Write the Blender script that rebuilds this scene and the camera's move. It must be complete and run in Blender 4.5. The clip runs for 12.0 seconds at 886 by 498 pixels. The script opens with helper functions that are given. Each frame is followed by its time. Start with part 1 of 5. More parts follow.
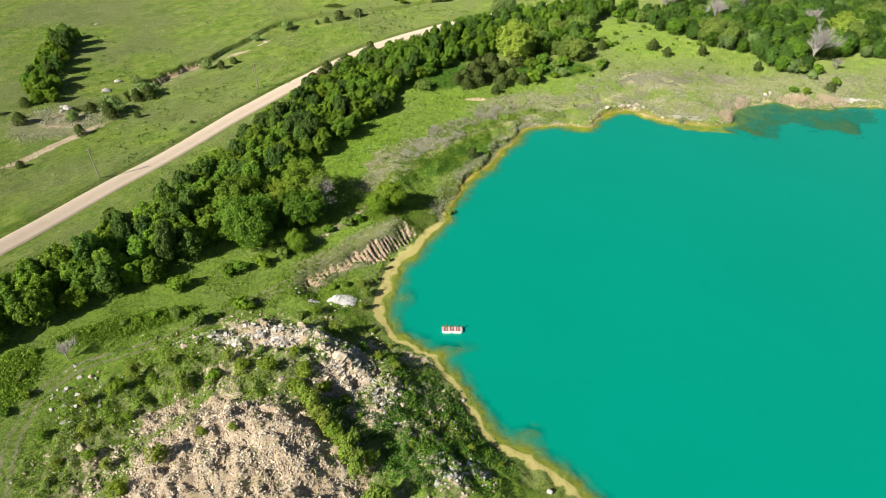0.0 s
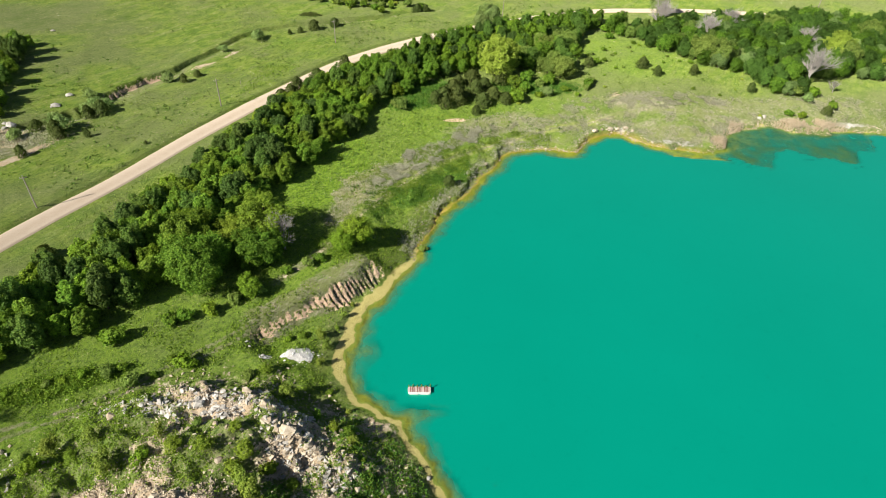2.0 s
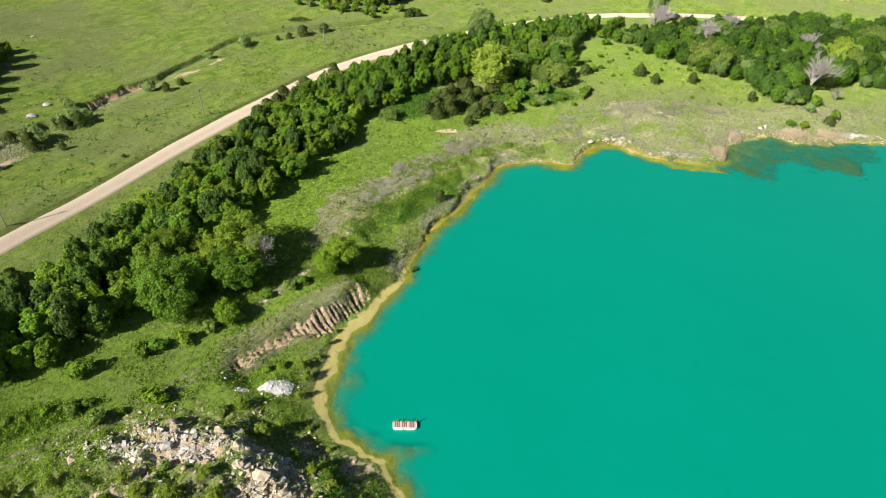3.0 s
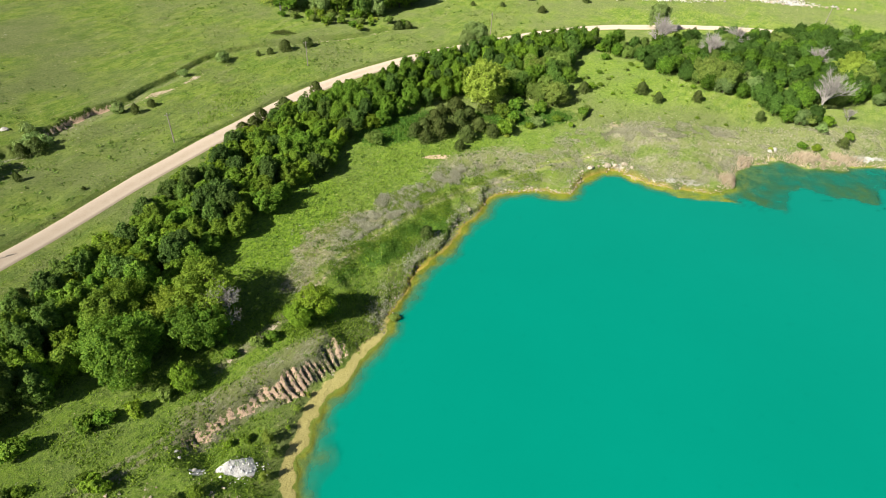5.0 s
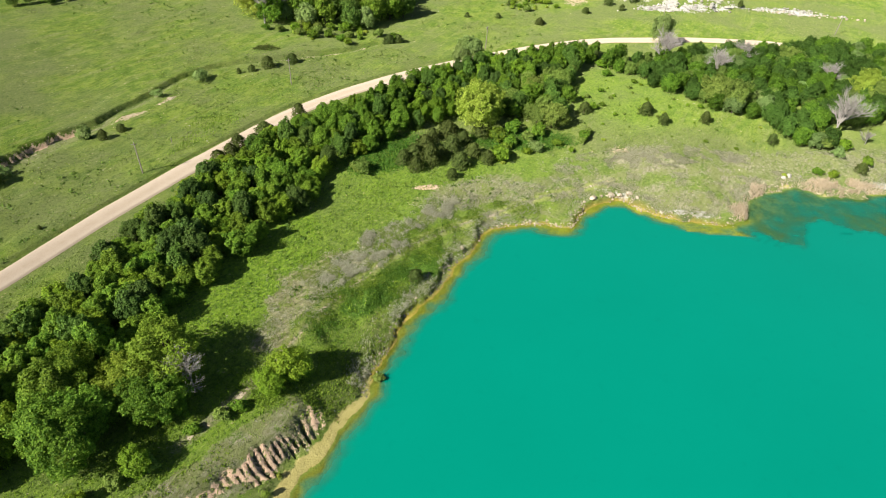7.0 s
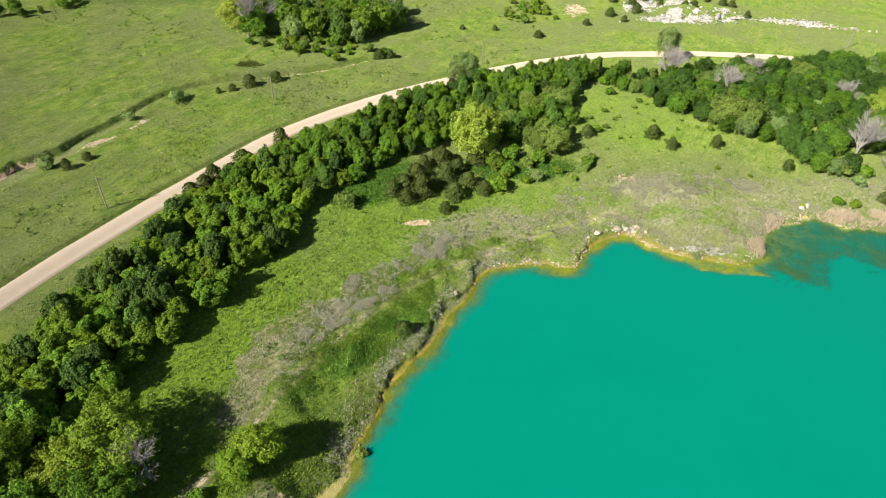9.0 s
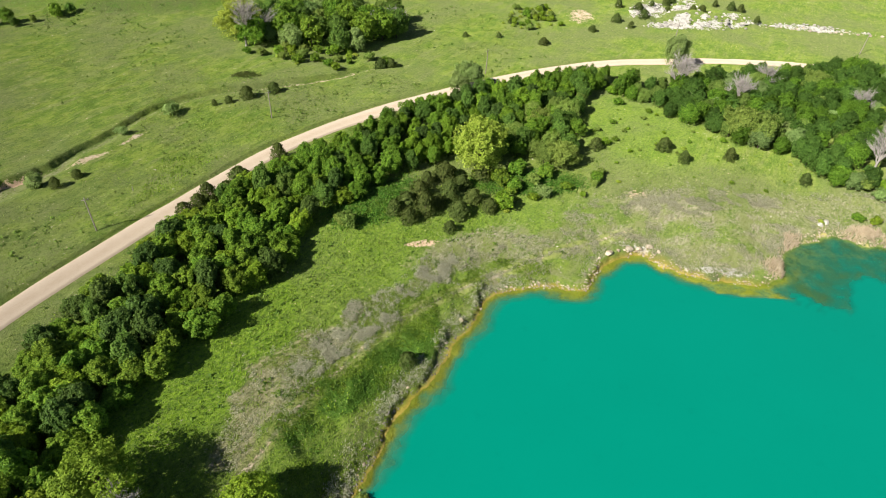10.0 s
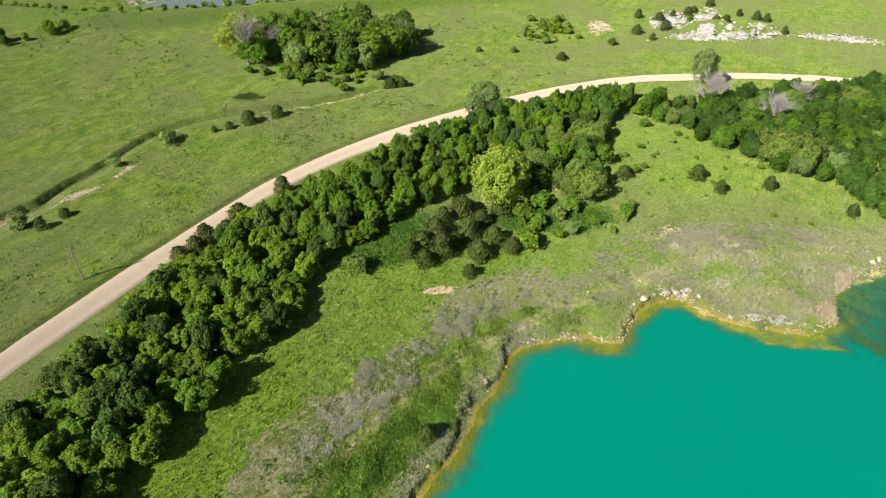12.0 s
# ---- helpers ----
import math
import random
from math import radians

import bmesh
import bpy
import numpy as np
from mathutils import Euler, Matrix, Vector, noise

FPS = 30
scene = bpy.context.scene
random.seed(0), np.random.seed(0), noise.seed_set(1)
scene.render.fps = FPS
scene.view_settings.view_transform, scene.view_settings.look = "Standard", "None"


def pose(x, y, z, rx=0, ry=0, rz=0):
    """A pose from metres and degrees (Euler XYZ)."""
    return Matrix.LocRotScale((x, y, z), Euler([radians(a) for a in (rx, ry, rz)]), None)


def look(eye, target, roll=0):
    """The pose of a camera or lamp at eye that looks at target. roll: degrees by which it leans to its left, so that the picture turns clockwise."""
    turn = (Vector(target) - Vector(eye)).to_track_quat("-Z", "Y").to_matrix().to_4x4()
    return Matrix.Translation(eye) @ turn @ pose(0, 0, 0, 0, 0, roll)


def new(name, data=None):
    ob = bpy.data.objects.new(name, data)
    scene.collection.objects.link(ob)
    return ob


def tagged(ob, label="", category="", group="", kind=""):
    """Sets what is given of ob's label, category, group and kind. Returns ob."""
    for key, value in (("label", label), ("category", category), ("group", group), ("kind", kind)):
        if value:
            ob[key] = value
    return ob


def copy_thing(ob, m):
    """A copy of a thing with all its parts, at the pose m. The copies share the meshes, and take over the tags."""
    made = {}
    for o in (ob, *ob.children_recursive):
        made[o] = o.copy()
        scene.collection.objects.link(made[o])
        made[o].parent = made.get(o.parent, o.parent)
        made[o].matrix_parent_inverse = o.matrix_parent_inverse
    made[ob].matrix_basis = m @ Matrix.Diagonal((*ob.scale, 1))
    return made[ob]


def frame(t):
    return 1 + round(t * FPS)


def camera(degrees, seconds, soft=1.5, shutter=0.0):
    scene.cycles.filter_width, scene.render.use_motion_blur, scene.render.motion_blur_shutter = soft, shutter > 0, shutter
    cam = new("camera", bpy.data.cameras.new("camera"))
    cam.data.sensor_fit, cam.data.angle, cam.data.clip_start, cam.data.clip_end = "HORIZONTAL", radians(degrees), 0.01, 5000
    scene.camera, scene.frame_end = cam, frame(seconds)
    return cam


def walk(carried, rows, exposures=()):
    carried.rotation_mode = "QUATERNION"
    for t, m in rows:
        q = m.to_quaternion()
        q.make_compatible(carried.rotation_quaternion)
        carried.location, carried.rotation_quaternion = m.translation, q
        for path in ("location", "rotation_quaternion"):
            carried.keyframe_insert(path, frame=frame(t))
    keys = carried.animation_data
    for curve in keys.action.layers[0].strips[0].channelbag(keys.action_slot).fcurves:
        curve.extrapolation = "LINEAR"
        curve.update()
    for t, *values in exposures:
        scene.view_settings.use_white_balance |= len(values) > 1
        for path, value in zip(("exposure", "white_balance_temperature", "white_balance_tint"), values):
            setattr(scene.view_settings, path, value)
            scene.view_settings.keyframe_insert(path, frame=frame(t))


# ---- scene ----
# ---------------------------------------------------------------- camera
cam = camera(70.6, 12.0, soft=1.0)
METRES, EYE = 101.2, 95.6
ROWS = [
    (0.0, 0.0, 0.0, 0.0, 1.28, -37.94, -1.64),
    (0.1, 0.0015, 0.008, -0.0001, 1.2, -37.94, -2.14),
    (0.2, 0.0028, 0.016, -0.0001, 1.13, -37.93, -2.38),
    (0.5, 0.007, 0.0404, -0.0003, 1.04, -37.93, -2.65),
    (1.0, 0.016, 0.0817, -0.0017, 0.95, -37.9, -2.68),
    (1.5, 0.0248, 0.1233, -0.0023, 0.83, -37.91, -2.75),
    (2.0, 0.0333, 0.1646, -0.0038, 0.72, -37.89, -2.83),
    (2.5, 0.042, 0.2056, -0.0047, 0.61, -37.91, -2.91),
    (3.0, 0.0511, 0.2464, -0.005, 0.52, -37.92, -2.97),
    (5.0, 0.0716, 0.411, -0.0081, 0.2, -37.83, -3.07),
    (5.5, 0.076, 0.4523, -0.0085, 0.09, -37.83, -3.16),
    (6.0, 0.0801, 0.4933, -0.0089, 0.04, -37.81, -3.14),
    (6.5, 0.0826, 0.5347, -0.0094, -0.0, -37.77, -3.11),
    (7.0, 0.0856, 0.5759, -0.0097, -0.11, -37.76, -3.16),
    (9.0, 0.0979, 0.7416, -0.0127, -0.37, -37.69, -3.25),
    (9.5, 0.0955, 0.783, -0.0134, -0.28, -37.65, -3.13),
    (10.0, 0.0919, 0.8244, -0.0139, -0.35, -37.61, -3.04),
    (10.5, 0.0888, 0.8657, -0.0144, -0.41, -37.57, -2.97),
    (11.0, 0.0843, 0.907, -0.015, -0.33, -37.56, -2.86),
    (11.5, 0.0754, 0.9481, -0.0156, -0.14, -37.56, -2.66),
    (12.0, 0.0634, 0.9889, -0.0165, -0.11, -37.53, -2.49),
]
walk(cam, [(t, pose(METRES * x, METRES * y, EYE + METRES * z, 90 + pitch, roll, yaw)) for t, x, y, z, yaw, pitch, roll in ROWS],
     exposures=[(0.0, 0.46), (6.0, 0.47), (9.0, 0.43), (12.0, 0.30)])

# ---------------------------------------------------------------- sky and sun
SUN_FROM = Vector((-0.77 * 0.83, -0.64 * 0.83, 0.62)).normalized()
world = bpy.data.worlds.new("world")
scene.world = world
world.use_nodes = True
wt = world.node_tree
sky = wt.nodes.new("ShaderNodeTexSky")
sky.sky_type, sky.sun_disc = "NISHITA", False
sky.sun_elevation = math.asin(SUN_FROM.z)
sky.sun_rotation = math.atan2(SUN_FROM.x, SUN_FROM.y) % (2 * math.pi)
wt.links.new(sky.outputs[0], wt.nodes["Background"].inputs[0])
wt.nodes["Background"].inputs[1].default_value = 0.043
sun_data = bpy.data.lights.new("sun", "SUN")
sun_data.energy, sun_data.angle, sun_data.color = 5.5, radians(0.6), (1.0, 0.93, 0.82)
sun = new("sun", sun_data)
sun.matrix_world = look(SUN_FROM * 300, (0, 0, 0))


# ---------------------------------------------------------------- materials
class Mat:
    """A small node builder."""

    def __init__(self, name):
        self.m = bpy.data.materials.new(name)
        self.m.use_nodes = True
        self.t = self.m.node_tree
        self.p = self.t.nodes["Principled BSDF"]
        self.out = self.t.nodes["Material Output"]

    def n(self, kind, **kw):
        node = self.t.nodes.new("ShaderNode" + kind)
        for k, v in kw.items():
            node.inputs[k].default_value = v
        return node

    def l(self, a, b):
        self.t.links.new(a, b)
        return self

    def pos(self):
        return self.n("NewGeometry").outputs["Position"]

    def local(self):
        return self.n("TexCoord").outputs["Object"]

    def noise(self, scale, detail=4, rough=0.6, where=None):
        node = self.n("TexNoise", Scale=scale, Detail=detail, Roughness=rough)
        self.l(where if where is not None else self.pos(), node.inputs["Vector"])
        return node.outputs["Fac"]

    def attr(self, name):
        node = self.n("Attribute")
        node.attribute_name = name
        return node.outputs["Fac"]

    def ramp(self, fac, *stops):
        node = self.n("ValToRGB")
        el = node.color_ramp.elements
        while len(el) < len(stops):
            el.new(0.5)
        for e, (at, col) in zip(el, stops):
            e.position = at
            e.color = (col, col, col, 1) if isinstance(col, (int, float)) else (*col, 1)
        self.l(fac, node.inputs[0])
        return node.outputs[0]

    def mix(self, fac, a, b, kind="MIX"):
        node = self.t.nodes.new("ShaderNodeMix")
        node.data_type, node.blend_type = "RGBA", kind
        for sock, v in ((node.inputs[0], fac), (node.inputs[6], a), (node.inputs[7], b)):
            if isinstance(v, (int, float)):
                sock.default_value = v
            elif isinstance(v, tuple):
                sock.default_value = (*v, 1)
            else:
                self.l(v, sock)
        return node.outputs[2]

    def math(self, op, a, b=0.0):
        node = self.t.nodes.new("ShaderNodeMath")
        node.operation = op
        for sock, v in zip(node.inputs, (a, b)):
            if isinstance(v, (int, float)):
                sock.default_value = v
            else:
                self.l(v, sock)
        return node.outputs[0]

    def bump(self, height, strength=0.5, distance=0.1):
        node = self.n("Bump", Strength=strength, Distance=distance)
        self.l(height, node.inputs["Height"])
        self.l(node.outputs[0], self.p.inputs["Normal"])
        return self

    def done(self, colour=None, rough=0.9, spec=0.2):
        if colour is not None:
            if isinstance(colour, tuple):
                self.p.inputs["Base Color"].default_value = (*colour, 1)
            else:
                self.l(colour, self.p.inputs["Base Color"])
        self.p.inputs["Roughness"].default_value = rough
        self.p.inputs["Specular IOR Level"].default_value = spec
        if rough > 0.93:
            self.p.inputs["Diffuse Roughness"].default_value = 1.0
        return self.m


def mask(m, attr, noise_fac, soft=0.12, push=0.5):
    """A region's mask with a ragged border: the attribute plus noise, steepened."""
    s = m.math("ADD", attr, m.math("MULTIPLY", m.math("SUBTRACT", noise_fac, 0.5), push * 2))
    return m.ramp(s, (0.5 - soft, 0.0), (0.5 + soft, 1.0))


def ground_material():
    m = Mat("ground_grass_and_soil")
    big, mid, fine, tiny = m.noise(0.035, 3), m.noise(0.25, 4), m.noise(1.3, 4, 0.7), m.noise(4.5, 3, 0.7)
    stretch = m.n("Mapping")
    stretch.vector_type = "TEXTURE"
    stretch.inputs["Rotation"].default_value = (0, 0, 0.98)
    stretch.inputs["Scale"].default_value = (3.2, 0.8, 1)
    m.l(m.pos(), stretch.inputs["Vector"])
    streak = m.noise(1.6, 4, 0.7, stretch.outputs[0])
    grass = m.ramp(mid, (0.34, (0.090, 0.170, 0.018)), (0.50, (0.155, 0.240, 0.028)), (0.64, (0.235, 0.30, 0.052)))
    wind = m.n("Mapping")
    wind.vector_type = "TEXTURE"
    wind.inputs["Rotation"].default_value = (0, 0, 1.05)
    wind.inputs["Scale"].default_value = (3.8, 0.8, 1)
    m.l(m.pos(), wind.inputs["Vector"])
    laid = m.noise(1.1, 5, 0.75, wind.outputs[0])
    grass = m.mix(m.ramp(laid, (0.36, 0.7), (0.50, 0.0)), grass, (0.07, 0.135, 0.016))
    grass = m.mix(m.ramp(laid, (0.52, 0.0), (0.66, 0.6)), grass, (0.29, 0.34, 0.105))
    swath = m.noise(0.22, 5, 0.65, wind.outputs[0])
    grass = m.mix(m.ramp(swath, (0.52, 0.0), (0.66, 0.5)), grass, m.mix(fine, (0.17, 0.185, 0.07), (0.33, 0.335, 0.165)))
    grass = m.mix(m.ramp(swath, (0.34, 0.65), (0.46, 0.0)), grass, m.mix(fine, (0.05, 0.12, 0.015), (0.13, 0.235, 0.03)))
    yel = m.mix(m.ramp(m.math("ADD", big, m.math("MULTIPLY", m.attr("sere"), 0.14)), (0.42, 0.0), (0.62, 0.85)), grass, m.mix(fine, (0.11, 0.145, 0.046), (0.20, 0.23, 0.092)))
    lush = m.mix(mask(m, m.attr("lush"), mid, 0.25, 0.3), yel, m.mix(m.ramp(m.mix(0.5, fine, streak), (0.38, 0.0), (0.62, 1.0)), (0.055, 0.135, 0.011), (0.235, 0.375, 0.03)))
    tuft = m.mix(m.ramp(fine, (0.36, 0.6), (0.46, 0.0)), lush, (0.045, 0.082, 0.018))
    tuft = m.mix(m.ramp(tiny, (0.48, 0.0), (0.62, 0.5)), tuft, (0.25, 0.30, 0.095))
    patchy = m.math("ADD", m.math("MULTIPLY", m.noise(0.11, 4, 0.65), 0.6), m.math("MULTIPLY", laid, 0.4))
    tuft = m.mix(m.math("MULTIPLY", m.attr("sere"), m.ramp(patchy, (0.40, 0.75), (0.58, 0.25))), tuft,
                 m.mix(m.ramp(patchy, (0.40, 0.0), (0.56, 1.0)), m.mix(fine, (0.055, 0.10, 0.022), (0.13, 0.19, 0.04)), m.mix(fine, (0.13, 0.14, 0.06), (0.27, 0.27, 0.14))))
    drycol = m.mix(m.ramp(streak, (0.36, 0.0), (0.64, 1.0)), (0.16, 0.16, 0.09), (0.365, 0.345, 0.245))
    drycol = m.mix(m.ramp(mid, (0.42, 0.0), (0.58, 0.75)), drycol, (0.185, 0.225, 0.065))
    c = m.mix(mask(m, m.attr("dry"), m.mix(0.5, mid, fine), 0.16, 1.5), tuft, drycol)
    c = m.mix(mask(m, m.math("MULTIPLY", m.attr("deep"), 0.68), m.mix(0.5, mid, fine), 0.15, 0.7), c, m.mix(m.ramp(m.mix(0.5, fine, tiny), (0.38, 0.0), (0.62, 1.0)), (0.05, 0.13, 0.017), (0.145, 0.27, 0.042)))
    stubble = m.mix(m.ramp(m.mix(0.5, fine, streak), (0.40, 0.0), (0.60, 1.0)), (0.17, 0.175, 0.08), (0.355, 0.34, 0.19))
    c = m.mix(mask(m, m.math("MULTIPLY", m.attr("brown"), 0.54), m.mix(0.5, mid, streak), 0.14, 1.0), c, stubble)
    c = m.mix(m.math("MULTIPLY", m.attr("trail"), m.ramp(fine, (0.36, 0.5), (0.56, 1.0))), c, m.mix(fine, (0.20, 0.25, 0.06), (0.36, 0.40, 0.13)))
    soil = m.mix(fine, (0.30, 0.225, 0.145), (0.66, 0.54, 0.385))
    soil = m.mix(m.ramp(mid, (0.50, 0.0), (0.72, 0.75)), soil, (0.66, 0.585, 0.47))
    c = m.mix(mask(m, m.attr("bare"), m.mix(0.5, mid, fine), 0.10, 1.3), c, soil)
    red = m.mix(fine, (0.50, 0.335, 0.225), (0.80, 0.63, 0.48))
    c = m.mix(mask(m, m.attr("red"), fine, 0.12, 1.3), c, red)
    pale = m.mix(fine, (0.34, 0.335, 0.31), (0.64, 0.63, 0.605))
    c = m.mix(mask(m, m.attr("pale"), m.mix(0.5, mid, fine), 0.08, 1.5), c, pale)
    c = m.mix(mask(m, m.attr("chalk"), m.mix(0.5, mid, fine), 0.08, 0.5), c, m.mix(fine, (0.56, 0.55, 0.53), (0.78, 0.77, 0.75)))
    ochre = m.mix(m.mix(0.5, mid, fine), (0.32, 0.28, 0.085), (0.58, 0.53, 0.225))
    c = m.mix(mask(m, m.attr("ochre"), m.mix(0.5, mid, fine), 0.15, 1.2), c, ochre)
    wet = m.mix(m.mix(0.5, mid, fine), (0.20, 0.125, 0.02), (0.66, 0.47, 0.09))
    wet = m.mix(m.attr("silt"), wet, m.mix(m.mix(0.5, mid, fine), (0.04, 0.06, 0.052), (0.115, 0.135, 0.10)))
    c = m.mix(m.ramp(m.attr("wet"), (0.0, 0.0), (1.0, 1.0)), c, wet)
    height = m.math("ADD", m.math("MULTIPLY", fine, 0.6), m.math("MULTIPLY", tiny, 0.4))
    m.bump(height, 1.0, 0.45)
    return m.done(c, 0.95, 0.1)


def road_material():
    m = Mat("pale_gravel")
    a, b = m.noise(0.5, 4), m.noise(6.0, 3)
    c = m.mix(a, (0.45, 0.365, 0.275), (0.58, 0.495, 0.39))
    c = m.mix(m.ramp(m.attr("rut"), (0.3, 0.0), (0.9, 0.5)), c, (0.62, 0.54, 0.44))
    c = m.mix(m.ramp(b, (0.35, 0.35), (0.5, 0.0)), c, (0.33, 0.25, 0.18))
    m.bump(b, 0.3, 0.05)
    return m.done(c, 0.95, 0.1)


def water_material():
    m = Mat("milky_teal_water")
    a = m.noise(0.03, 3)
    m.done(m.mix(a, (0.0, 0.248, 0.173), (0.0, 0.277, 0.196)), 0.15, 0.3)
    rip = m.noise(0.9, 3, 0.55)
    m.bump(rip, 0.05, 0.05)
    clear = m.n("BsdfTransparent", Color=(0.70, 0.86, 0.62, 1))
    mixer = m.n("MixShader")
    edge = m.noise(0.35, 4)
    fac = m.math("ADD", m.attr("murk"), m.math("MULTIPLY", m.math("SUBTRACT", edge, 0.5), 0.5))
    m.l(m.ramp(fac, (0.12, 0.02), (0.5, 0.72), (0.95, 1.0)), mixer.inputs[0])
    m.l(clear.outputs[0], mixer.inputs[1]).l(m.p.outputs[0], mixer.inputs[2]).l(mixer.outputs[0], m.out.inputs[0])
    return m.m


def leaf_material(name, dark, light, spread=0.13, gleam=0.12):
    """Leaves: each crown and each spray of leaves differs a little; light shines through."""
    m = Mat(name)
    rnd = m.n("ObjectInfo").outputs["Random"]
    isl = m.n("NewGeometry").outputs["Random Per Island"]
    c = m.mix(isl, dark, light)
    hue = m.n("HueSaturation")
    stand = m.noise(0.11, 2)
    m.l(m.math("ADD", m.math("MULTIPLY", rnd, 0.026), 0.490), hue.inputs["Hue"])
    value = m.math("ADD", m.math("MULTIPLY", m.math("FRACT", m.math("MULTIPLY", rnd, 7.3)), spread * 2), 0.72 - spread)
    m.l(m.math("ADD", m.math("ADD", value, m.attr("tone")), m.math("MULTIPLY", stand, 0.56)), hue.inputs["Value"])
    m.l(c, hue.inputs["Color"])
    m.done(hue.outputs[0], 0.6, gleam)
    tr = m.n("BsdfTranslucent")
    m.l(m.mix(0.5, hue.outputs[0], m.mix(0.5, light, (0.16, 0.24, 0.01))), tr.inputs[0])
    mixer = m.n("MixShader", Fac=0.27)
    m.l(m.p.outputs[0], mixer.inputs[1]).l(tr.outputs[0], mixer.inputs[2]).l(mixer.outputs[0], m.out.inputs[0])
    return m.m


def bark_material(name, dark, light):
    m = Mat(name)
    a = m.noise(5.0, 4, 0.7, m.local())
    m.bump(a, 0.6, 0.05)
    return m.done(m.mix(a, dark, light), 0.9, 0.15)


def stone_material(name, dark, mid_c, light):
    m = Mat(name)
    rnd = m.n("ObjectInfo").outputs["Random"]
    isl = m.n("NewGeometry").outputs["Random Per Island"]
    a, b = m.noise(0.9, 5, 0.65), m.noise(7.0, 4, 0.7)
    c = m.ramp(a, (0.32, dark), (0.5, mid_c), (0.68, light))
    c = m.mix(m.ramp(b, (0.35, 0.5), (0.55, 0.0)), c, dark)
    vary = m.math("ADD", m.math("MULTIPLY", m.math("FRACT", m.math("ADD", rnd, isl)), 0.6), 0.62)
    c = m.mix(1.0, c, vary, "MULTIPLY")
    m.bump(m.math("ADD", a, m.math("MULTIPLY", b, 0.4)), 0.7, 0.15)
    return m.done(c, 0.9, 0.2)


def plain_material(name, a, b, scale=6.0, rough=0.7, spec=0.3, metal=0.0):
    m = Mat(name)
    f = m.noise(scale, 4, 0.65, m.local())
    m.p.inputs["Metallic"].default_value = metal
    m.bump(f, 0.25, 0.02)
    return m.done(m.mix(f, a, b), rough, spec)


GROUND, ROAD, WATER = ground_material(), road_material(), water_material()
LEAF_OAK = leaf_material("leaves_mid_green", (0.066, 0.150, 0.016), (0.265, 0.41, 0.042))
LEAF_DEEP = leaf_material("leaves_deep_green", (0.056, 0.125, 0.022), (0.19, 0.305, 0.052))
LEAF_DARK = leaf_material("leaves_dark_olive", (0.046, 0.092, 0.020), (0.15, 0.235, 0.048))
LEAF_YELLOW = leaf_material("leaves_yellow_green", (0.23, 0.325, 0.035), (0.49, 0.585, 0.095), 0.04)
LEAF_LIME = leaf_material("leaves_lime_olive", (0.15, 0.225, 0.03), (0.35, 0.43, 0.07), 0.06)
LEAF_OLIVE = leaf_material("leaves_olive_green", (0.13, 0.21, 0.036), (0.32, 0.415, 0.09))
LEAF_LIGHT = leaf_material("leaves_light_green", (0.125, 0.205, 0.018), (0.31, 0.41, 0.045), 0.08)
LEAF_PALE = leaf_material("leaves_silvery_green", (0.165, 0.255, 0.07), (0.37, 0.49, 0.16), 0.1)
LEAF_CEDAR = leaf_material("cedar_needles", (0.06, 0.095, 0.022), (0.15, 0.19, 0.05), 0.12, 0.1)
LEAF_GREY = leaf_material("grey_brush_stems", (0.31, 0.315, 0.215), (0.57, 0.56, 0.42), 0.12, 0.1)
LEAF_STRAW = leaf_material("straw_grey_stems", (0.40, 0.395, 0.27), (0.66, 0.63, 0.47), 0.12, 0.1)
LEAF_RANK = leaf_material("rank_green_weeds", (0.045, 0.14, 0.018), (0.155, 0.31, 0.045), 0.1, 0.1)
LEAF_REED = leaf_material("tan_reeds", (0.50, 0.41, 0.27), (0.76, 0.67, 0.50), 0.08, 0.1)
LEAF_BRIGHT = leaf_material("leaves_bright_green", (0.105, 0.20, 0.018), (0.31, 0.455, 0.038))
BARK = bark_material("bark_brown", (0.06, 0.045, 0.035), (0.17, 0.135, 0.105))
BARK_GREY = bark_material("bark_bleached_grey", (0.26, 0.24, 0.22), (0.50, 0.47, 0.44))
STONE = stone_material("tan_limestone", (0.30, 0.24, 0.165), (0.52, 0.44, 0.33), (0.70, 0.63, 0.51))
STONE_GREY = stone_material("dark_grey_bank_stone", (0.12, 0.11, 0.095), (0.25, 0.23, 0.195), (0.42, 0.385, 0.33))
STONE_CHALK = stone_material("white_chalky_stone", (0.66, 0.64, 0.60), (0.80, 0.785, 0.755), (0.88, 0.87, 0.85))
STONE_WHITE = stone_material("white_limestone", (0.36, 0.335, 0.295), (0.56, 0.535, 0.485), (0.74, 0.715, 0.67))
POLE_WOOD = plain_material("weathered_pole_wood", (0.22, 0.19, 0.16), (0.40, 0.36, 0.32), 3.0, 0.85)

# ---------------------------------------------------------------- plan of the land
_lattice = np.random.RandomState(11).rand(256, 256)


def vnoise(x, y, size, seed=0):
    """Smooth random heights from 0 to 1 with bumps of that size in metres."""
    u, v = np.asarray(x, float) / size + seed * 17.3, np.asarray(y, float) / size + seed * 9.1
    i, j = np.floor(u).astype(int), np.floor(v).astype(int)
    f, g = u - i, v - j
    f, g = f * f * (3 - 2 * f), g * g * (3 - 2 * g)
    a, b = _lattice[i % 256, j % 256], _lattice[(i + 1) % 256, j % 256]
    c, d = _lattice[i % 256, (j + 1) % 256], _lattice[(i + 1) % 256, (j + 1) % 256]
    return (a * (1 - f) + b * f) * (1 - g) + (c * (1 - f) + d * f) * g


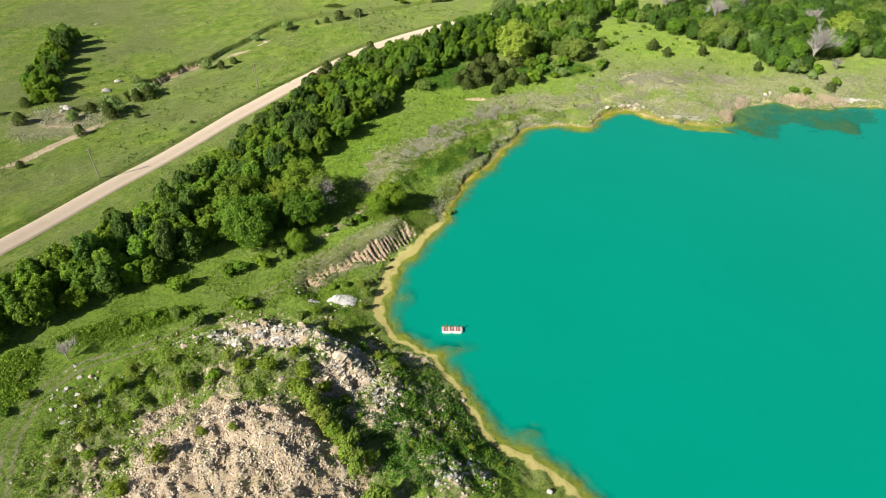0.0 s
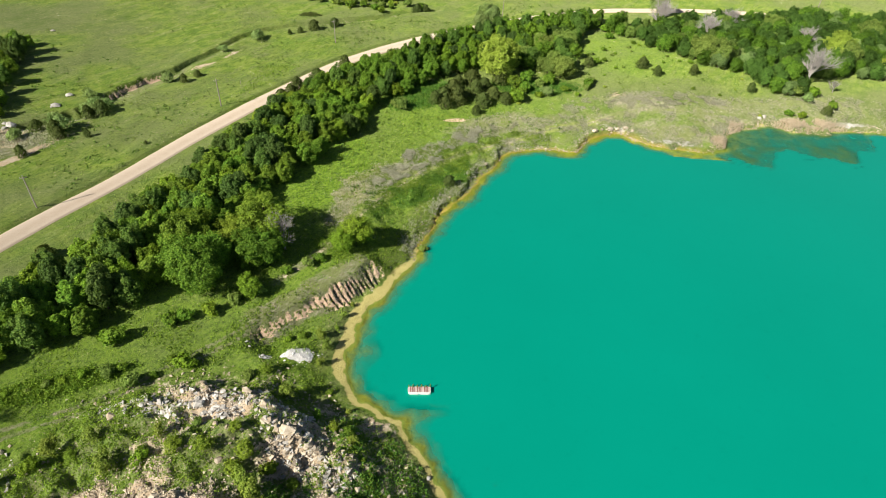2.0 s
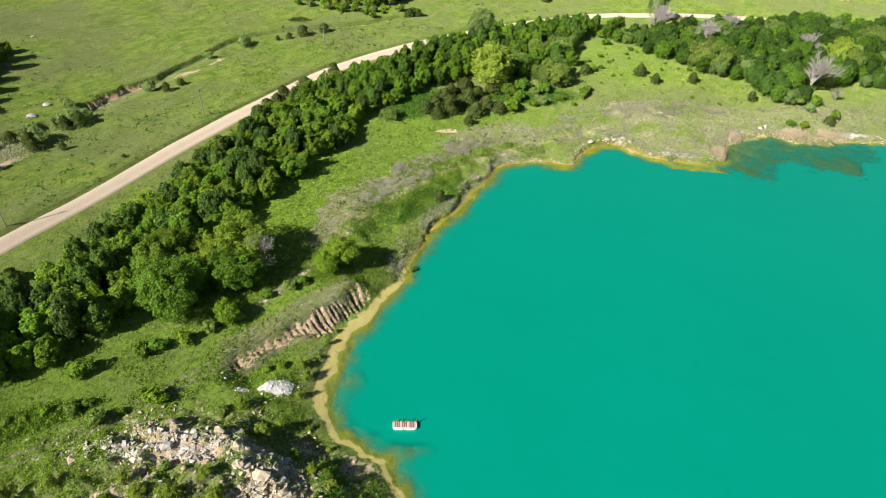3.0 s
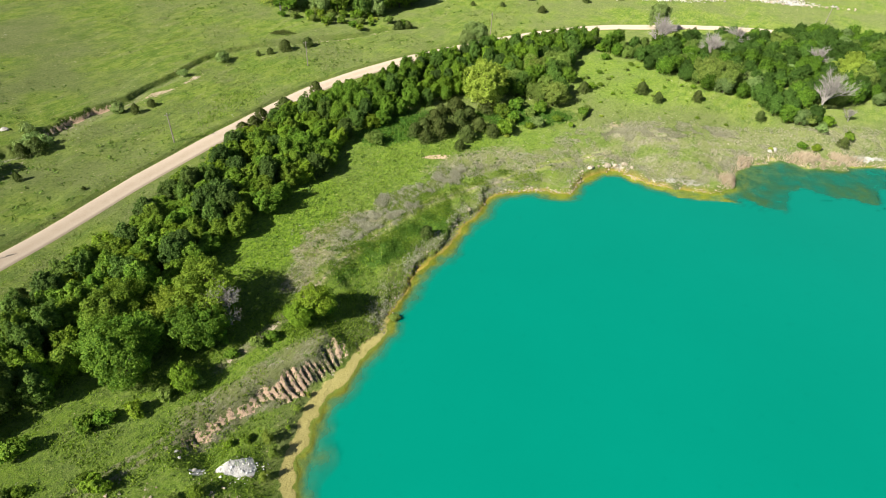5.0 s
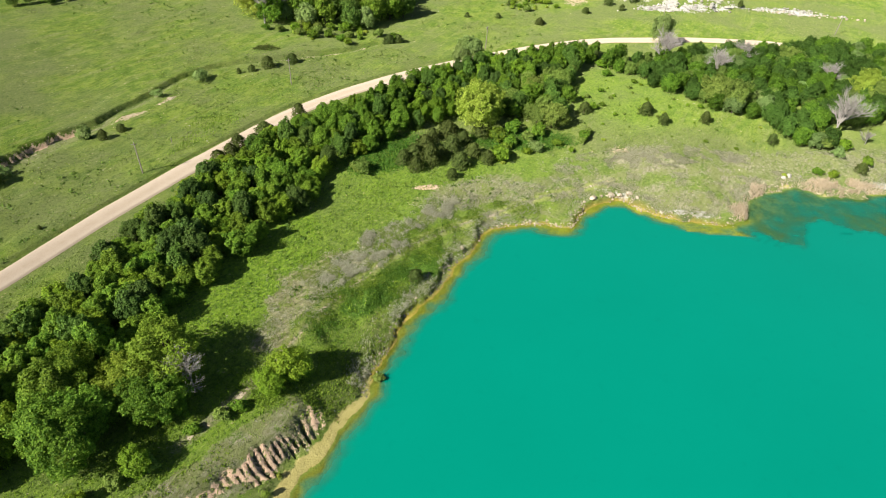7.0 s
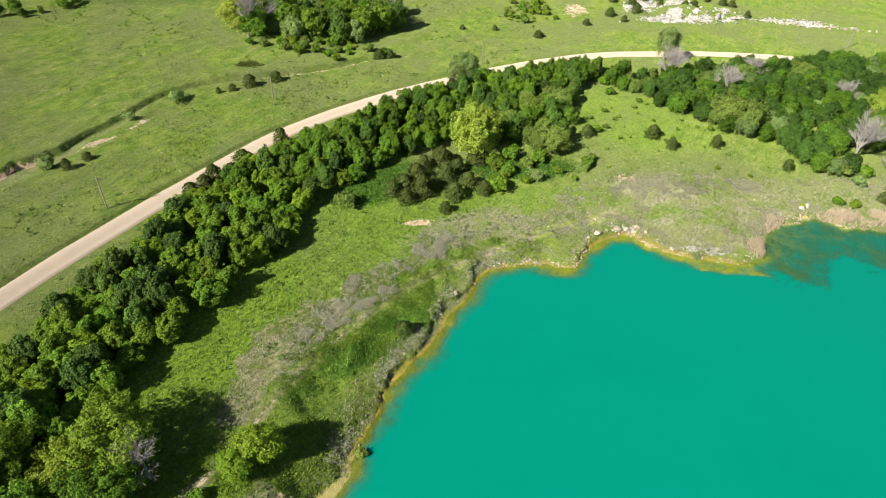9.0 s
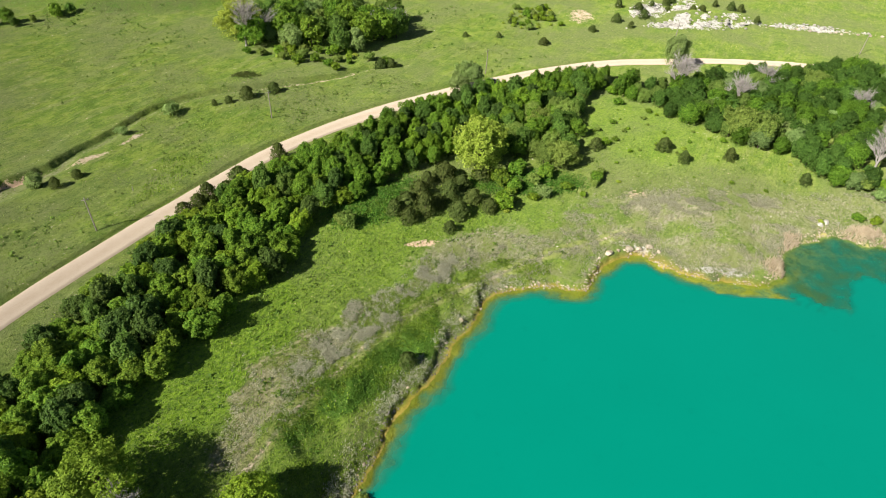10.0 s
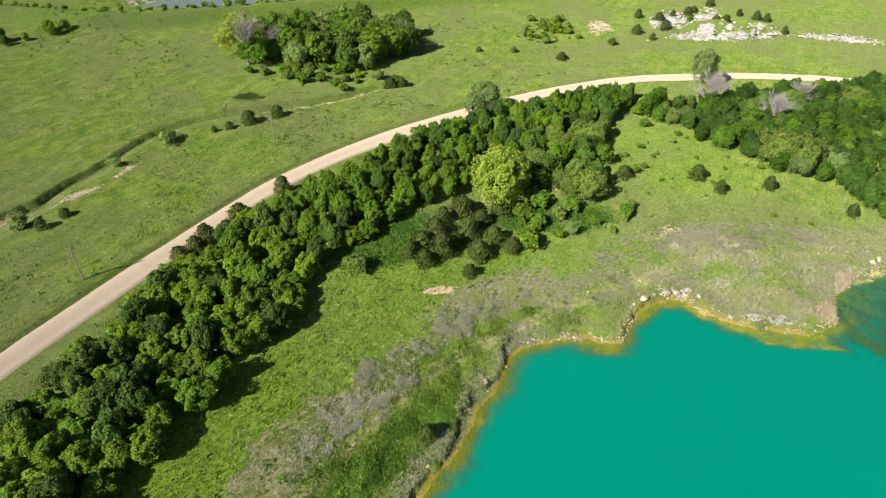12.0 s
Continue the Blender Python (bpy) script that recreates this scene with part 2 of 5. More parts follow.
def fbm(x, y, size, octaves=4, seed=0):
    total, weight, amp = 0, 0, 1.0
    for k in range(octaves):
        total = total + amp * vnoise(x, y, size / 2 ** k, seed + k * 3)
        weight, amp = weight + amp, amp * 0.5
    return total / weight


def smooth(a, b, v):
    u = np.clip((v - a) / (b - a), 0, 1)
    return u * u * (3 - 2 * u)


def catmull(pts, step):
    """A smooth line through the points, one place about every step metres."""
    p = [np.array(q, float) for q in pts]
    p = [2 * p[0] - p[1], *p, 2 * p[-1] - p[-2]]
    out = []
    for a, b, c, d in zip(p, p[1:], p[2:], p[3:]):
        n = max(1, int(np.linalg.norm(c - b) / step))
        for k in range(n):
            t = k / n
            out.append(0.5 * (2 * b + (c - a) * t + (2 * a - 5 * b + 4 * c - d) * t * t + (3 * b - a - 3 * c + d) * t ** 3))
    out.append(p[-2])
    return np.array(out)


def line_distance(x, y, line):
    """Distance to a line of places, with its sign (left of the way: positive), and how far along it is."""
    best, sign, along = np.full(x.shape, 1e9), np.ones(x.shape), np.zeros(x.shape)
    s = 0.0
    for (ax, ay), (bx, by) in zip(line[:-1], line[1:]):
        ux, uy = bx - ax, by - ay
        n = math.hypot(ux, uy)
        if n < 1e-6:
            continue
        t = np.clip(((x - ax) * ux + (y - ay) * uy) / (n * n), 0, 1)
        dx, dy = x - ax - t * ux, y - ay - t * uy
        d = np.hypot(dx, dy)
        near = d < best
        best = np.where(near, d, best)
        sign = np.where(near, np.sign(ux * (y - ay) - uy * (x - ax) + 1e-12), sign)
        along = np.where(near, s + t * n, along)
        s += n
    return best, sign, along


def inside(x, y, poly):
    hit = np.zeros(np.shape(x), bool)
    for (ax, ay), (bx, by) in zip(poly, [*poly[1:], poly[0]]):
        cross = ((ay > y) != (by > y)) & (x < (bx - ax) * (y - ay) / (by - ay + 1e-12) + ax)
        hit ^= cross
    return hit


WEST_SHORE = [(38, 40), (25.5, 57), (16.7, 63.7), (11, 68.1), (8, 72.9), (4.9, 78.1), (2.7, 82.2), (-0.8, 87.2), (-5, 90.1), (-9.4, 93.2),
              (-12.3, 98.2), (-13, 101.7), (-11.9, 107.4), (-10.5, 114.6), (-7.5, 121), (-2.2, 129.5), (0.6, 136.4), (2, 143.3), (4.4, 150),
              (7.6, 156.3), (13.5, 165.5), (18.6, 175.8), (22.7, 183)]
NORTH_SHORE = [(27, 190), (38, 192.4), (47.5, 192), (51.2, 198.5), (58.6, 204.6), (66, 205.8), (70, 201.5), (75.2, 197.8), (86, 196), (97, 199),
               (102.7, 209), (113.5, 215.5), (120, 218), (127, 214.5), (137, 213.1), (144, 216.5), (155, 217)]
FAR_SHORE = [(180, 214), (205, 190), (215, 140), (205, 80), (170, 30), (110, 5), (60, 15)]
SHORE = catmull(WEST_SHORE + NORTH_SHORE + FAR_SHORE + WEST_SHORE[:1], 2.5)
ROAD_LINE = catmull([(-160, -15), (-125, 60), (-101, 110.5), (-88, 139), (-79, 156.8), (-69.2, 178), (-59.4, 196), (-49.8, 213.6), (-44.6, 223),
                     (-37, 236.2), (-30.5, 245.2), (-23.3, 253.4), (-15.3, 262), (-3, 273.4), (6.6, 281), (15.2, 287.5), (23, 293), (33, 299.6), (54, 311.2), (81, 322), (100, 326.5),
                     (122.6, 330.3), (145, 331.5), (165, 331), (200, 327), (270, 310), (400, 260)], 3)
GULLY = catmull([(-122, 120), (-122, 145), (-122, 170), (-120, 182), (-109, 193), (-105, 204), (-102.5, 213), (-98.5, 220), (-92.3, 229), (-87, 240), (-81.8, 251.5), (-76.5, 265), (-71, 272),
                 (-58, 281.5), (-40, 289), (-24, 298), (-15, 306), (0, 312)], 3)
TRACK = catmull([(63, 213.5), (40, 202), (23, 192), (10, 181.5), (0, 170), (-7, 159), (-12, 151), (-16, 142), (-22, 130), (-30, 118.5)], 4)

FOOT_TRACK = catmull([(-64, 44), (-69, 57), (-71, 65), (-70.5, 71.6), (-68, 76.3), (-62, 80.4), (-55.7, 83.5), (-50, 88), (-40, 97), (-33, 104)], 3)
TRAIL = catmull([(-130, 120), (-126, 132), (-119, 147), (-111, 163), (-104, 177), (-99, 190)], 3)
DAM = catmull([(-230, 362), (-171, 362), (-137, 357), (-114, 360), (-81, 370), (-30, 391), (4, 407), (60, 425)], 6)

# covers of the lakeside meadow: grey brush, brown stubble, and the deep green strip below the track
GREY_BRUSH = [(-12, 163), (-8.5, 172), (-7.4, 176), (-2.2, 183.4), (5, 187), (13.3, 195), (19, 198), (14, 189.8), (7, 182), (0.8, 174), (-4, 168.5), (-8, 164)]
STUBBLE = [(-7, 173.5), (-14.4, 171.5), (-19, 167), (-21.5, 160), (-22.7, 154), (-23, 147), (-24, 141), (-19, 139), (-17, 145), (-13.9, 151), (-12.6, 157), (-11, 163.5)]
DEEP_GREEN = [(14, 182), (5.2, 173.5), (-1.4, 167.5), (-6.1, 160.5), (-9.8, 155), (-11.5, 147), (-6.8, 147), (-3.2, 152.6), (1.4, 157.2), (8.4, 165.6), (14, 172)]
# heights of the open land, metres above the water
REEF = catmull([(73, 199), (80, 196.2), (88, 195.8), (94, 192), (99.5, 189.2), (104.5, 186), (111, 189), (117, 193.5), (125, 195), (137, 191), (150, 200)], 3)
SHOAL = [*[tuple(p) for p in REEF], (155, 217), (137, 215), (118, 220), (102, 211), (95, 201), (80, 199)]
LEVELS = [(-115, 206, 4.0), (-80, 225, 4.5), (-71, 265, 4.8), (-54, 294, 5.4), (-146, 240, 5.0), (-92, 141, 5.0), (-100, 110, 5.0), (-65, 200, 5.0),
          (-38, 261, 5.0), (-6, 308, 5.4), (25, 298, 5.0), (100, 328, 5.2), (150, 333, 5.2), (60, 362, 6.0), (120, 375, 6.5), (150, 430, 9.0),
          (-60, 380, 7.0), (-22, 150, 4.7), (-32, 102, 3.8), (-45, 130, 4.6), (-7, 178, 3.0), (26, 208, 3.0), (10, 232, 4.2), (48, 225, 3.2),
          (78, 242, 6.0), (62, 280, 5.4), (92, 255, 7.2), (145, 240, 5.5), (118, 222, 2.4), (140, 290, 6.0), (-70, 80, 4.0), (0, 50, 5.0)]


def streaks(x, y, seed):
    """Noise drawn out along the shore's run."""
    u, v = 0.55 * x + 0.83 * y, 0.83 * x - 0.55 * y
    return fbm(u / 3.6, v, 4.5, 4, seed)


def bump_at(x, y, cx, cy, rx, ry, turn=0.0, lo=0.45, hi=1.25):
    c, s = math.cos(turn), math.sin(turn)
    u, v = (x - cx) * c + (y - cy) * s, (y - cy) * c - (x - cx) * s
    return 1 - smooth(lo, hi, np.hypot(u / rx, v / ry))


def region(x, y, poly, soft, ragged, size, seed):
    """1 inside the outline and 0 outside, over a soft and ragged border."""
    d, _, _ = line_distance(x, y, [*poly, poly[0]])
    d = np.where(inside(x, y, poly), d, -d) + (fbm(x, y, size, 3, seed) - 0.5) * 2 * ragged
    return smooth(-soft, soft, d)


def land(x, y):
    """Everything that is known of the ground at (x, y): height and the masks of its cover."""
    x, y = np.asarray(x, float), np.asarray(y, float)
    f = {}
    d0, _, along = line_distance(x, y, SHORE)
    sign = np.where(inside(x, y, [tuple(p) for p in SHORE[:-1]]), -1.0, 1.0)
    west = smooth(150, 124, y) * smooth(60, 20, x)
    d = d0 * sign + (fbm(x, y, 5, 4, 2) - 0.5) * 2.8 + (fbm(x, y, 1.8, 2, 3) - 0.5) * 1.5
    w = sum(1 / ((x - a) ** 2 + (y - b) ** 2 + 250) ** 1.6 for a, b, _ in LEVELS)
    base = sum(c / ((x - a) ** 2 + (y - b) ** 2 + 250) ** 1.6 for a, b, c in LEVELS) / w
    far = np.hypot(x - 20, y - 200)
    base = base + (fbm(x, y, 60, 3, 5) - 0.5) * 1.6 * smooth(20, 80, d) + smooth(330, 900, far) * (fbm(x, y, 500, 3, 7) - 0.2) * 40
    # spoil heap: a main hump, its rubble shoulder and the skirt towards the water
    heap = (6.2 * bump_at(x, y, -32, 48, 20, 24, 0.1, 0.45, 1.15) + 4.0 * bump_at(x, y, -33, 80.5, 20, 10.5, 0.12, 0.5, 1.2)
            + 2.0 * bump_at(x, y, -8, 66, 28, 21, -0.2, 0.6, 1.15))
    heapmask = bump_at(x, y, -27, 62, 42, 36, 0.15, 0.75, 1.05)
    lumps = (fbm(x, y, 8, 4, 9) - 0.5) * 1.5 + (0.5 - np.abs(fbm(x + 0.3 * y, y, 3.4, 3, 12) - 0.5) * 4) * 0.9 + (fbm(x, y, 1.7, 2, 13) - 0.5) * 1.7
    heap = heap + lumps * heapmask * smooth(1, 5, d)
    # beach, low bank, then the slope up to the open land
    bw = 0.4 + 0.9 * smooth(90, 98, y) * west + 0.7 * west
    steep = smooth(132, 142, y) * smooth(100, 85, x)
    bw = bw + steep * (0.2 + 2.0 * smooth(0.36, 0.6, fbm(x, y, 11, 2, 23)) * smooth(52, 36, x))
    # clay slope: it runs from (-30, 105) to (-9, 128), falling towards the water
    su, sv = (x + 30) * 0.68 + (y - 105) * 0.733, (x + 30) * 0.733 - (y - 105) * 0.68
    sv = sv + (fbm(x, y, 7, 3, 14) - 0.5) * 3.0
    window = smooth(-6, 1, su) * smooth(35, 29, su) * smooth(-12, -7, sv) * smooth(9, 5, sv)
    scarp = window
    up = smooth(bw, bw + 0.9 - 0.5 * steep + 1.2 * west, d)
    low = 1.35 - 0.6 * scarp - 0.7 * west * (1 - scarp) + steep * (-0.75 + 1.0 * fbm(x, y, 4, 3, 24))
    rise = smooth(bw + 0.8, bw + 15, d)
    rise = rise * (1 - window) + window * (0.12 * rise + 0.88 * smooth(3.8, -2.6, sv))
    z = np.clip(d, 0, bw) * 0.14 + up * low + rise * (base - low) + heap * smooth(bw - 1, bw + 17, d)
    # rills in the clay slope
    phase = su * 2.5 + sv * 0.12 + (fbm(x, y, 8, 2, 15) - 0.5) * 11
    tier = sv - 1.0 + (fbm(x, y, 5, 2, 18) - 0.5) * 2.6
    spur = np.floor(phase / math.pi)
    tier = tier + (vnoise(spur, 0 * spur, 1.0, 29) - 0.5) * 2.2
    rill = np.abs(np.sin(phase)) * (0.72 + 0.28 * np.abs(np.sin(phase * 2.3 + 1)))
    deep = (0.6 + 0.8 * smooth(0.40, 0.60, fbm(x, y, 4.5, 2, 16))) * (0.45 + 1.0 * vnoise(spur, 0 * spur, 1.0, 33))
    reach = 0.9 + 1.8 * smooth(9, 24, su)
    low_tier = smooth(1.0, 0.5, np.abs(tier - 4.3)) * smooth(0.50, 0.58, fbm(x, y, 6, 2, 35)) * smooth(3, 8, su)
    cut = scarp * np.maximum(smooth(reach + 0.5, reach - 0.4, np.abs(tier + 0.6 - 0.4 * reach)), low_tier) * smooth(6.6, 5.4, np.abs(sv)) * smooth(2.0, 4, d)
    z = z - cut * (1 - rill ** 0.55) * 1.5 * deep + cut * (fbm(x, y, 2.2, 3, 17) - 0.5) * 0.9
    # gully in the pasture: a steep wall on its far side
    gd, gs, galong = line_distance(x, y, GULLY)
    gw = (3.0 + 2.5 * vnoise(galong, galong * 0, 23, 4)) * (1 - 0.45 * smooth(222, 236, y))
    side = gd * gs + (fbm(x, y, 5, 3, 21) - 0.5) * (1.4 + 3.2 * smooth(240, 225, y))
    g = np.where(side > 0, 1 - smooth(0.1, 0.9 + 0.5 * smooth(262, 275, y), side), 1 - smooth(gw * 0.3, gw * 2.2, -side))
    g = g * smooth(330, 300, y) * smooth(170, 190, y)
    z = z - g * (2.4 - 0.9 * smooth(222, 236, y) - 0.15 * smooth(262, 280, y))
    # low dam across the far pasture, and the pond behind it
    dd, ds, _ = line_distance(x, y, DAM)
    z = z + 4.4 * smooth(9.5, 1.2, dd) * smooth(-260, -200, x)
    f["bank"] = 0.62 * smooth(12, 8, dd) * smooth(-260, -200, x)
    pond = bump_at(x, y, -78, 399, 66, 14, 0.2, 0.6, 1.0)
    z = z - 3.0 * pond
    # ledges of the far outcrop
    z = z + 3.2 * bump_at(x, y, 136, 380, 34, 12, 0.2, 0.5, 1.1) * smooth(0.40, 0.50, fbm(x, y, 9, 3, 77)) + 1.2 * bump_at(x, y, 186, 379, 26, 3.5, -0.1, 0.5, 1.1)
    # road bed
    rd, rside, _ = line_distance(x, y, ROAD_LINE)
    z = z * smooth(3.2, 9, rd) + (base - 0.12) * (1 - smooth(3.2, 9, rd))
    z = z + 0.55 * (rside > 0) * smooth(3.45, 4.15, rd) * smooth(13, 5, rd)
    z = z + (fbm(x, y, 3.5, 3, 31) - 0.5) * 0.5 * smooth(4, 8, rd) * smooth(bw + 1, bw + 4, d)
    # lake bed, with the shoal before the reeds and two shallow fans
    reef, _, _ = line_distance(x, y, REEF)
    reef = reef + (fbm(x, y, 5, 3, 37) - 0.5) * 5
    shoal = smooth(-1.0, 4.0, np.where(inside(x, y, SHOAL), reef, -reef) + (fbm(x, y, 9, 3, 39) - 0.5) * 8)
    fan = bump_at(x, y, 6, 90, 11, 4.5, 0.1, 0.2, 1.0) + bump_at(x, y, -7, 104, 5, 7, 0, 0.2, 1.0) + bump_at(x, y, 18, 70, 6, 5, 0, 0.1, 1.0)
    bed = 0.30 * d - 0.045 * d * d * (d < 0) - 0.05
    bed = np.maximum(bed, -7)
    shelf = np.clip(d * (0.12 + 0.22 * fbm(x, y, 6, 3, 51)), -0.9, 0)
    near = smooth(-7, -2, d) * (0.25 + 0.35 * west + 0.75 * smooth(134, 142, y) * smooth(100, 92, x) * smooth(0.44, 0.62, fbm(x, y, 9, 3, 49)))
    near = np.clip(near, 0, 1)
    bed = bed * (1 - near) + np.maximum(shelf, bed) * near
    bed = np.maximum(bed, bed * (1 - shoal) + shoal * (-0.30 - 0.36 * smooth(0.36, 0.66, fbm(x, y, 14, 3, 41)) - 0.15 * smooth(100, 112, x)))
    rim = 0.75 * smooth(2.8, 0.6, reef) * smooth(118, 108, x) + 0.9 * bump_at(x, y, 124, 195, 5, 1.6, 0.1, 0.2, 1.0) + bump_at(x, y, 96, 199, 7, 4.5, 0.5, 0.3, 1.1) + bump_at(x, y, 86, 193.6, 13, 3.4, -0.05, 0.3, 1.1) + 0.9 * bump_at(x, y, 44, 189.6, 10, 3.4, 0.0, 0.3, 1.1)
    bed = np.maximum(bed, bed * (1 - np.clip(rim, 0, 1)) - 0.10 - 0.5 * fbm(x, y, 3, 3, 43))
    bed = np.maximum(bed, bed * (1 - np.clip(fan, 0, 1) * 0.85) - 0.35)
    z = z + (0.9 + 0.4 * (fbm(x, y, 2.5, 3, 19) - 0.4)) * bump_at(x, y, -21, 100, 5.0, 3.4, 0.2, 0.2, 1.0)
    f["z"] = np.where(d < 0, bed, z)
    f["d"], f["along"], f["road"] = d, along, rd
    onland = smooth(bw + 0.2, bw + 1.2, d)
    f["ochre"] = smooth(bw + 0.9 - 0.8 * steep, bw - 0.2, d) * smooth(-14, -2, d) * np.maximum(west, 0.6 * smooth(0.40, 0.56, fbm(x, y, 12, 3, 53)))
    f["silt"] = np.clip(shoal * 1.3 - rim, 0, 1)
    f["wet"] = smooth(0.4 + 1.0 * steep, -0.8 + 0.6 * steep, d) * 0.75
    # dry grey-brown grass between the track and the shore, and along the north shore
    td, _, _ = line_distance(x, y, TRACK)
    f["grey"] = region(x, y, GREY_BRUSH, 1.8, 5.5, 6, 45)
    f["brown"] = region(x, y, STUBBLE, 2.6, 6.0, 7, 46)
    f["deep"] = np.maximum(region(x, y, DEEP_GREEN, 2.4, 5.0, 6, 48), f["bank"])
    dry = np.maximum(0.60 * f["grey"], f["brown"] * (0.32 + 0.38 * smooth(0.36, 0.62, streaks(x, y, 45))))
    dry = np.maximum(dry, 0.72 * bump_at(x, y, 22, 203, 20, 7, 0.5, 0.5, 1.2))
    dry = np.maximum(dry, bump_at(x, y, 88, 217, 48, 15, 0.04, 0.55, 1.15) * (0.36 + 0.52 * smooth(0.38, 0.62, fbm(x / 3, y, 5, 4, 47))))
    dry = np.maximum(dry, 0.6 * bump_at(x, y, 45, 207, 26, 6, 0.35, 0.5, 1.2))
    dry = np.maximum(dry, 0.7 * bump_at(x, y, 84, 204, 18, 5, -0.1, 0.5, 1.2))
    dry = np.maximum(dry, 0.55 * bump_at(x, y, 130, 226, 40, 8, 0.05, 0.5, 1.2))
    f["trail"] = smooth(0.75, 0.35, np.abs(td - 0.95)) * smooth(138, 146, y) * (0.45 + 0.55 * smooth(0.38, 0.52, fbm(x, y, 7, 2, 62)))
    fd, _, _ = line_distance(x, y, FOOT_TRACK)
    dry = np.maximum(dry, 0.62 * smooth(0.35, 0.75, np.abs(fd - 0.9) * -1 + 1.1))
    dry = np.maximum(dry, 0.75 * smooth(2.2, 0.6, td) * smooth(90, 135, y))
    dry = np.maximum(dry, 0.72 * scarp * smooth(-7, -4, sv) * smooth(4.5, 2, sv))
    dry = np.maximum(dry, 0.75 * bump_at(x, y, -120, 172, 17, 14, 0.3, 0.5, 1.1))
    dry = np.maximum(dry, 0.62 * g * smooth(0.5, -1.5, side))
    dry = np.maximum(dry, 0.55 * smooth(bw + 4, bw + 1, d) * smooth(130, 140, y))
    dry = np.maximum(dry, 0.5 * heapmask)
    f["dry"] = dry * onland * (1 - 0.8 * f["deep"])
    f["lush"] = np.maximum(0.9 * bump_at(x, y, -32, 160, 14, 34, -0.45, 0.6, 1.1), 0.3 * f["deep"]) + 0.25
    f["lush"] = f["lush"] + 0.22 * bump_at(x, y, 78, 262, 24, 34, 0.1, 0.4, 1.2) - 0.5 * smooth(40, 80, rd) * smooth(-60, -90, x)
    f["lush"] = np.maximum(f["lush"], 0.55 * smooth(240, 215, y) * smooth(-3, 4, x + 0.42 * (165 - y) + 62) * smooth(4, 8, d))
    core = bump_at(x, y, -28, 52, 20, 16.5, 0.05, 0.75, 1.08)
    patch = bump_at(x, y, -47, 66, 5, 4, 0.6) + bump_at(x, y, -38, 67, 6, 3, 0.4)
    strip = bump_at(x, y, -22, 84, 26, 4.5, 0.1, 0.3, 1.2) * smooth(0.42, 0.6, fbm(x, y, 6, 3, 55))
    f["bare"] = np.clip(core * 0.95 + 0.8 * bump_at(x, y, -15.5, 77, 7.5, 6, 0.5, 0.4, 1.1) + 0.5 * bump_at(x, y, -8, 67, 9, 13, 0.6, 0.4, 1.1) * smooth(0.40, 0.55, fbm(x, y, 5, 3, 58)) + patch * 0.8 + strip * 0.7 + 0.45 * heapmask * smooth(0.5, 0.65, fbm(x, y, 9, 3, 57)), 0, 1) * onland
    f["bare"] = np.maximum(f["bare"], 0.42 * smooth(0.9, 0.3, td) * smooth(0.45, 0.6, fbm(x, y, 14, 2, 61)))
    f["bare"] = np.maximum(f["bare"], 0.5 * bump_at(x, y, -119, 176, 9, 10, 0.2) + 0.62 * bump_at(x, y, 80, 380, 7, 15, -0.2))
    ld, _, _ = line_distance(x, y, TRAIL)
    f["bare"] = np.maximum(f["bare"], 0.62 * smooth(2.2, 0.6, ld) * (0.5 + smooth(0.35, 0.6, fbm(x, y, 12, 2, 65))))
    f["bare"] = np.maximum(f["bare"], 0.62 * bump_at(x, y, -82, 233, 2.6, 9, -0.7, 0.3, 1.1) + 0.5 * bump_at(x, y, -74.5, 246, 1.6, 8, -0.42, 0.3, 1.1) + 0.3 * g * smooth(262, 272, y) * smooth(0.8, -0.6, side) + 0.52 * g * smooth(-0.5, -2.5, side) * smooth(0.4, 0.6, fbm(x, y, 15, 2, 67)))
    rillface = cut * smooth(0.25, 0.55, rill) * (0.5 + 0.5 * smooth(0.36, 0.52, fbm(x, y, 6, 2, 63)))
    wall = np.where((side > -0.6) & (side < 1.6), 1.0, 0.0) * g * smooth(195, 205, y) * smooth(232, 222, y)
    f["red"] = np.clip(rillface * 1.0 + wall + 1.1 * bump_at(x, y, 9.8, 202.8, 5.5, 1.7, 0.3, 0.3, 1.0) + 0.5 * bump_at(x, y, 68, 227, 5, 3, 0.1, 0.2, 1.0), 0, 1)
    pale = 0.7 * bump_at(x, y, -27.2, 98.2, 1.4, 0.7, 0, 0.4, 1.1)
    pale = pale + (bump_at(x, y, 83, 199.3, 11, 2.2, -0.08, 0.3, 1.2) * 0.6 + 0.4 * bump_at(x, y, 63, 208, 10, 1.8, -0.3, 0.3, 1.2)) * smooth(0.3, 0.5, fbm(x, y, 4, 3, 75))
    pale = pale + 0.8 * bump_at(x, y, 147, 219, 9, 1.8, 0, 0.4, 1.1)
    pale = pale + bump_at(x, y, 134, 374, 33, 8.5, 0.2, 0.4, 1.1) * smooth(0.34, 0.50, fbm(x, y, 8, 4, 71))
    pale = pale + bump_at(x, y, 122, 395, 30, 13, 0.55, 0.3, 1.1) * smooth(0.36, 0.52, fbm(x, y, 12, 4, 73)) * 0.95
    pale = pale + 0.5 * bump_at(x, y, 186, 377, 24, 2.6, -0.1, 0.4, 1.1) * smooth(0.3, 0.45, fbm(x, y, 7, 3, 74))
    pale = pale * np.where(y > 340, 0.8, 1.0) + 0.3 * bump_at(x, y, 190, 376, 45, 4, -0.05, 0.4, 1.1)
    pale = pale + 0.42 * smooth(0, 0.5, pond)
    f["pale"] = np.clip(pale, 0, 1)
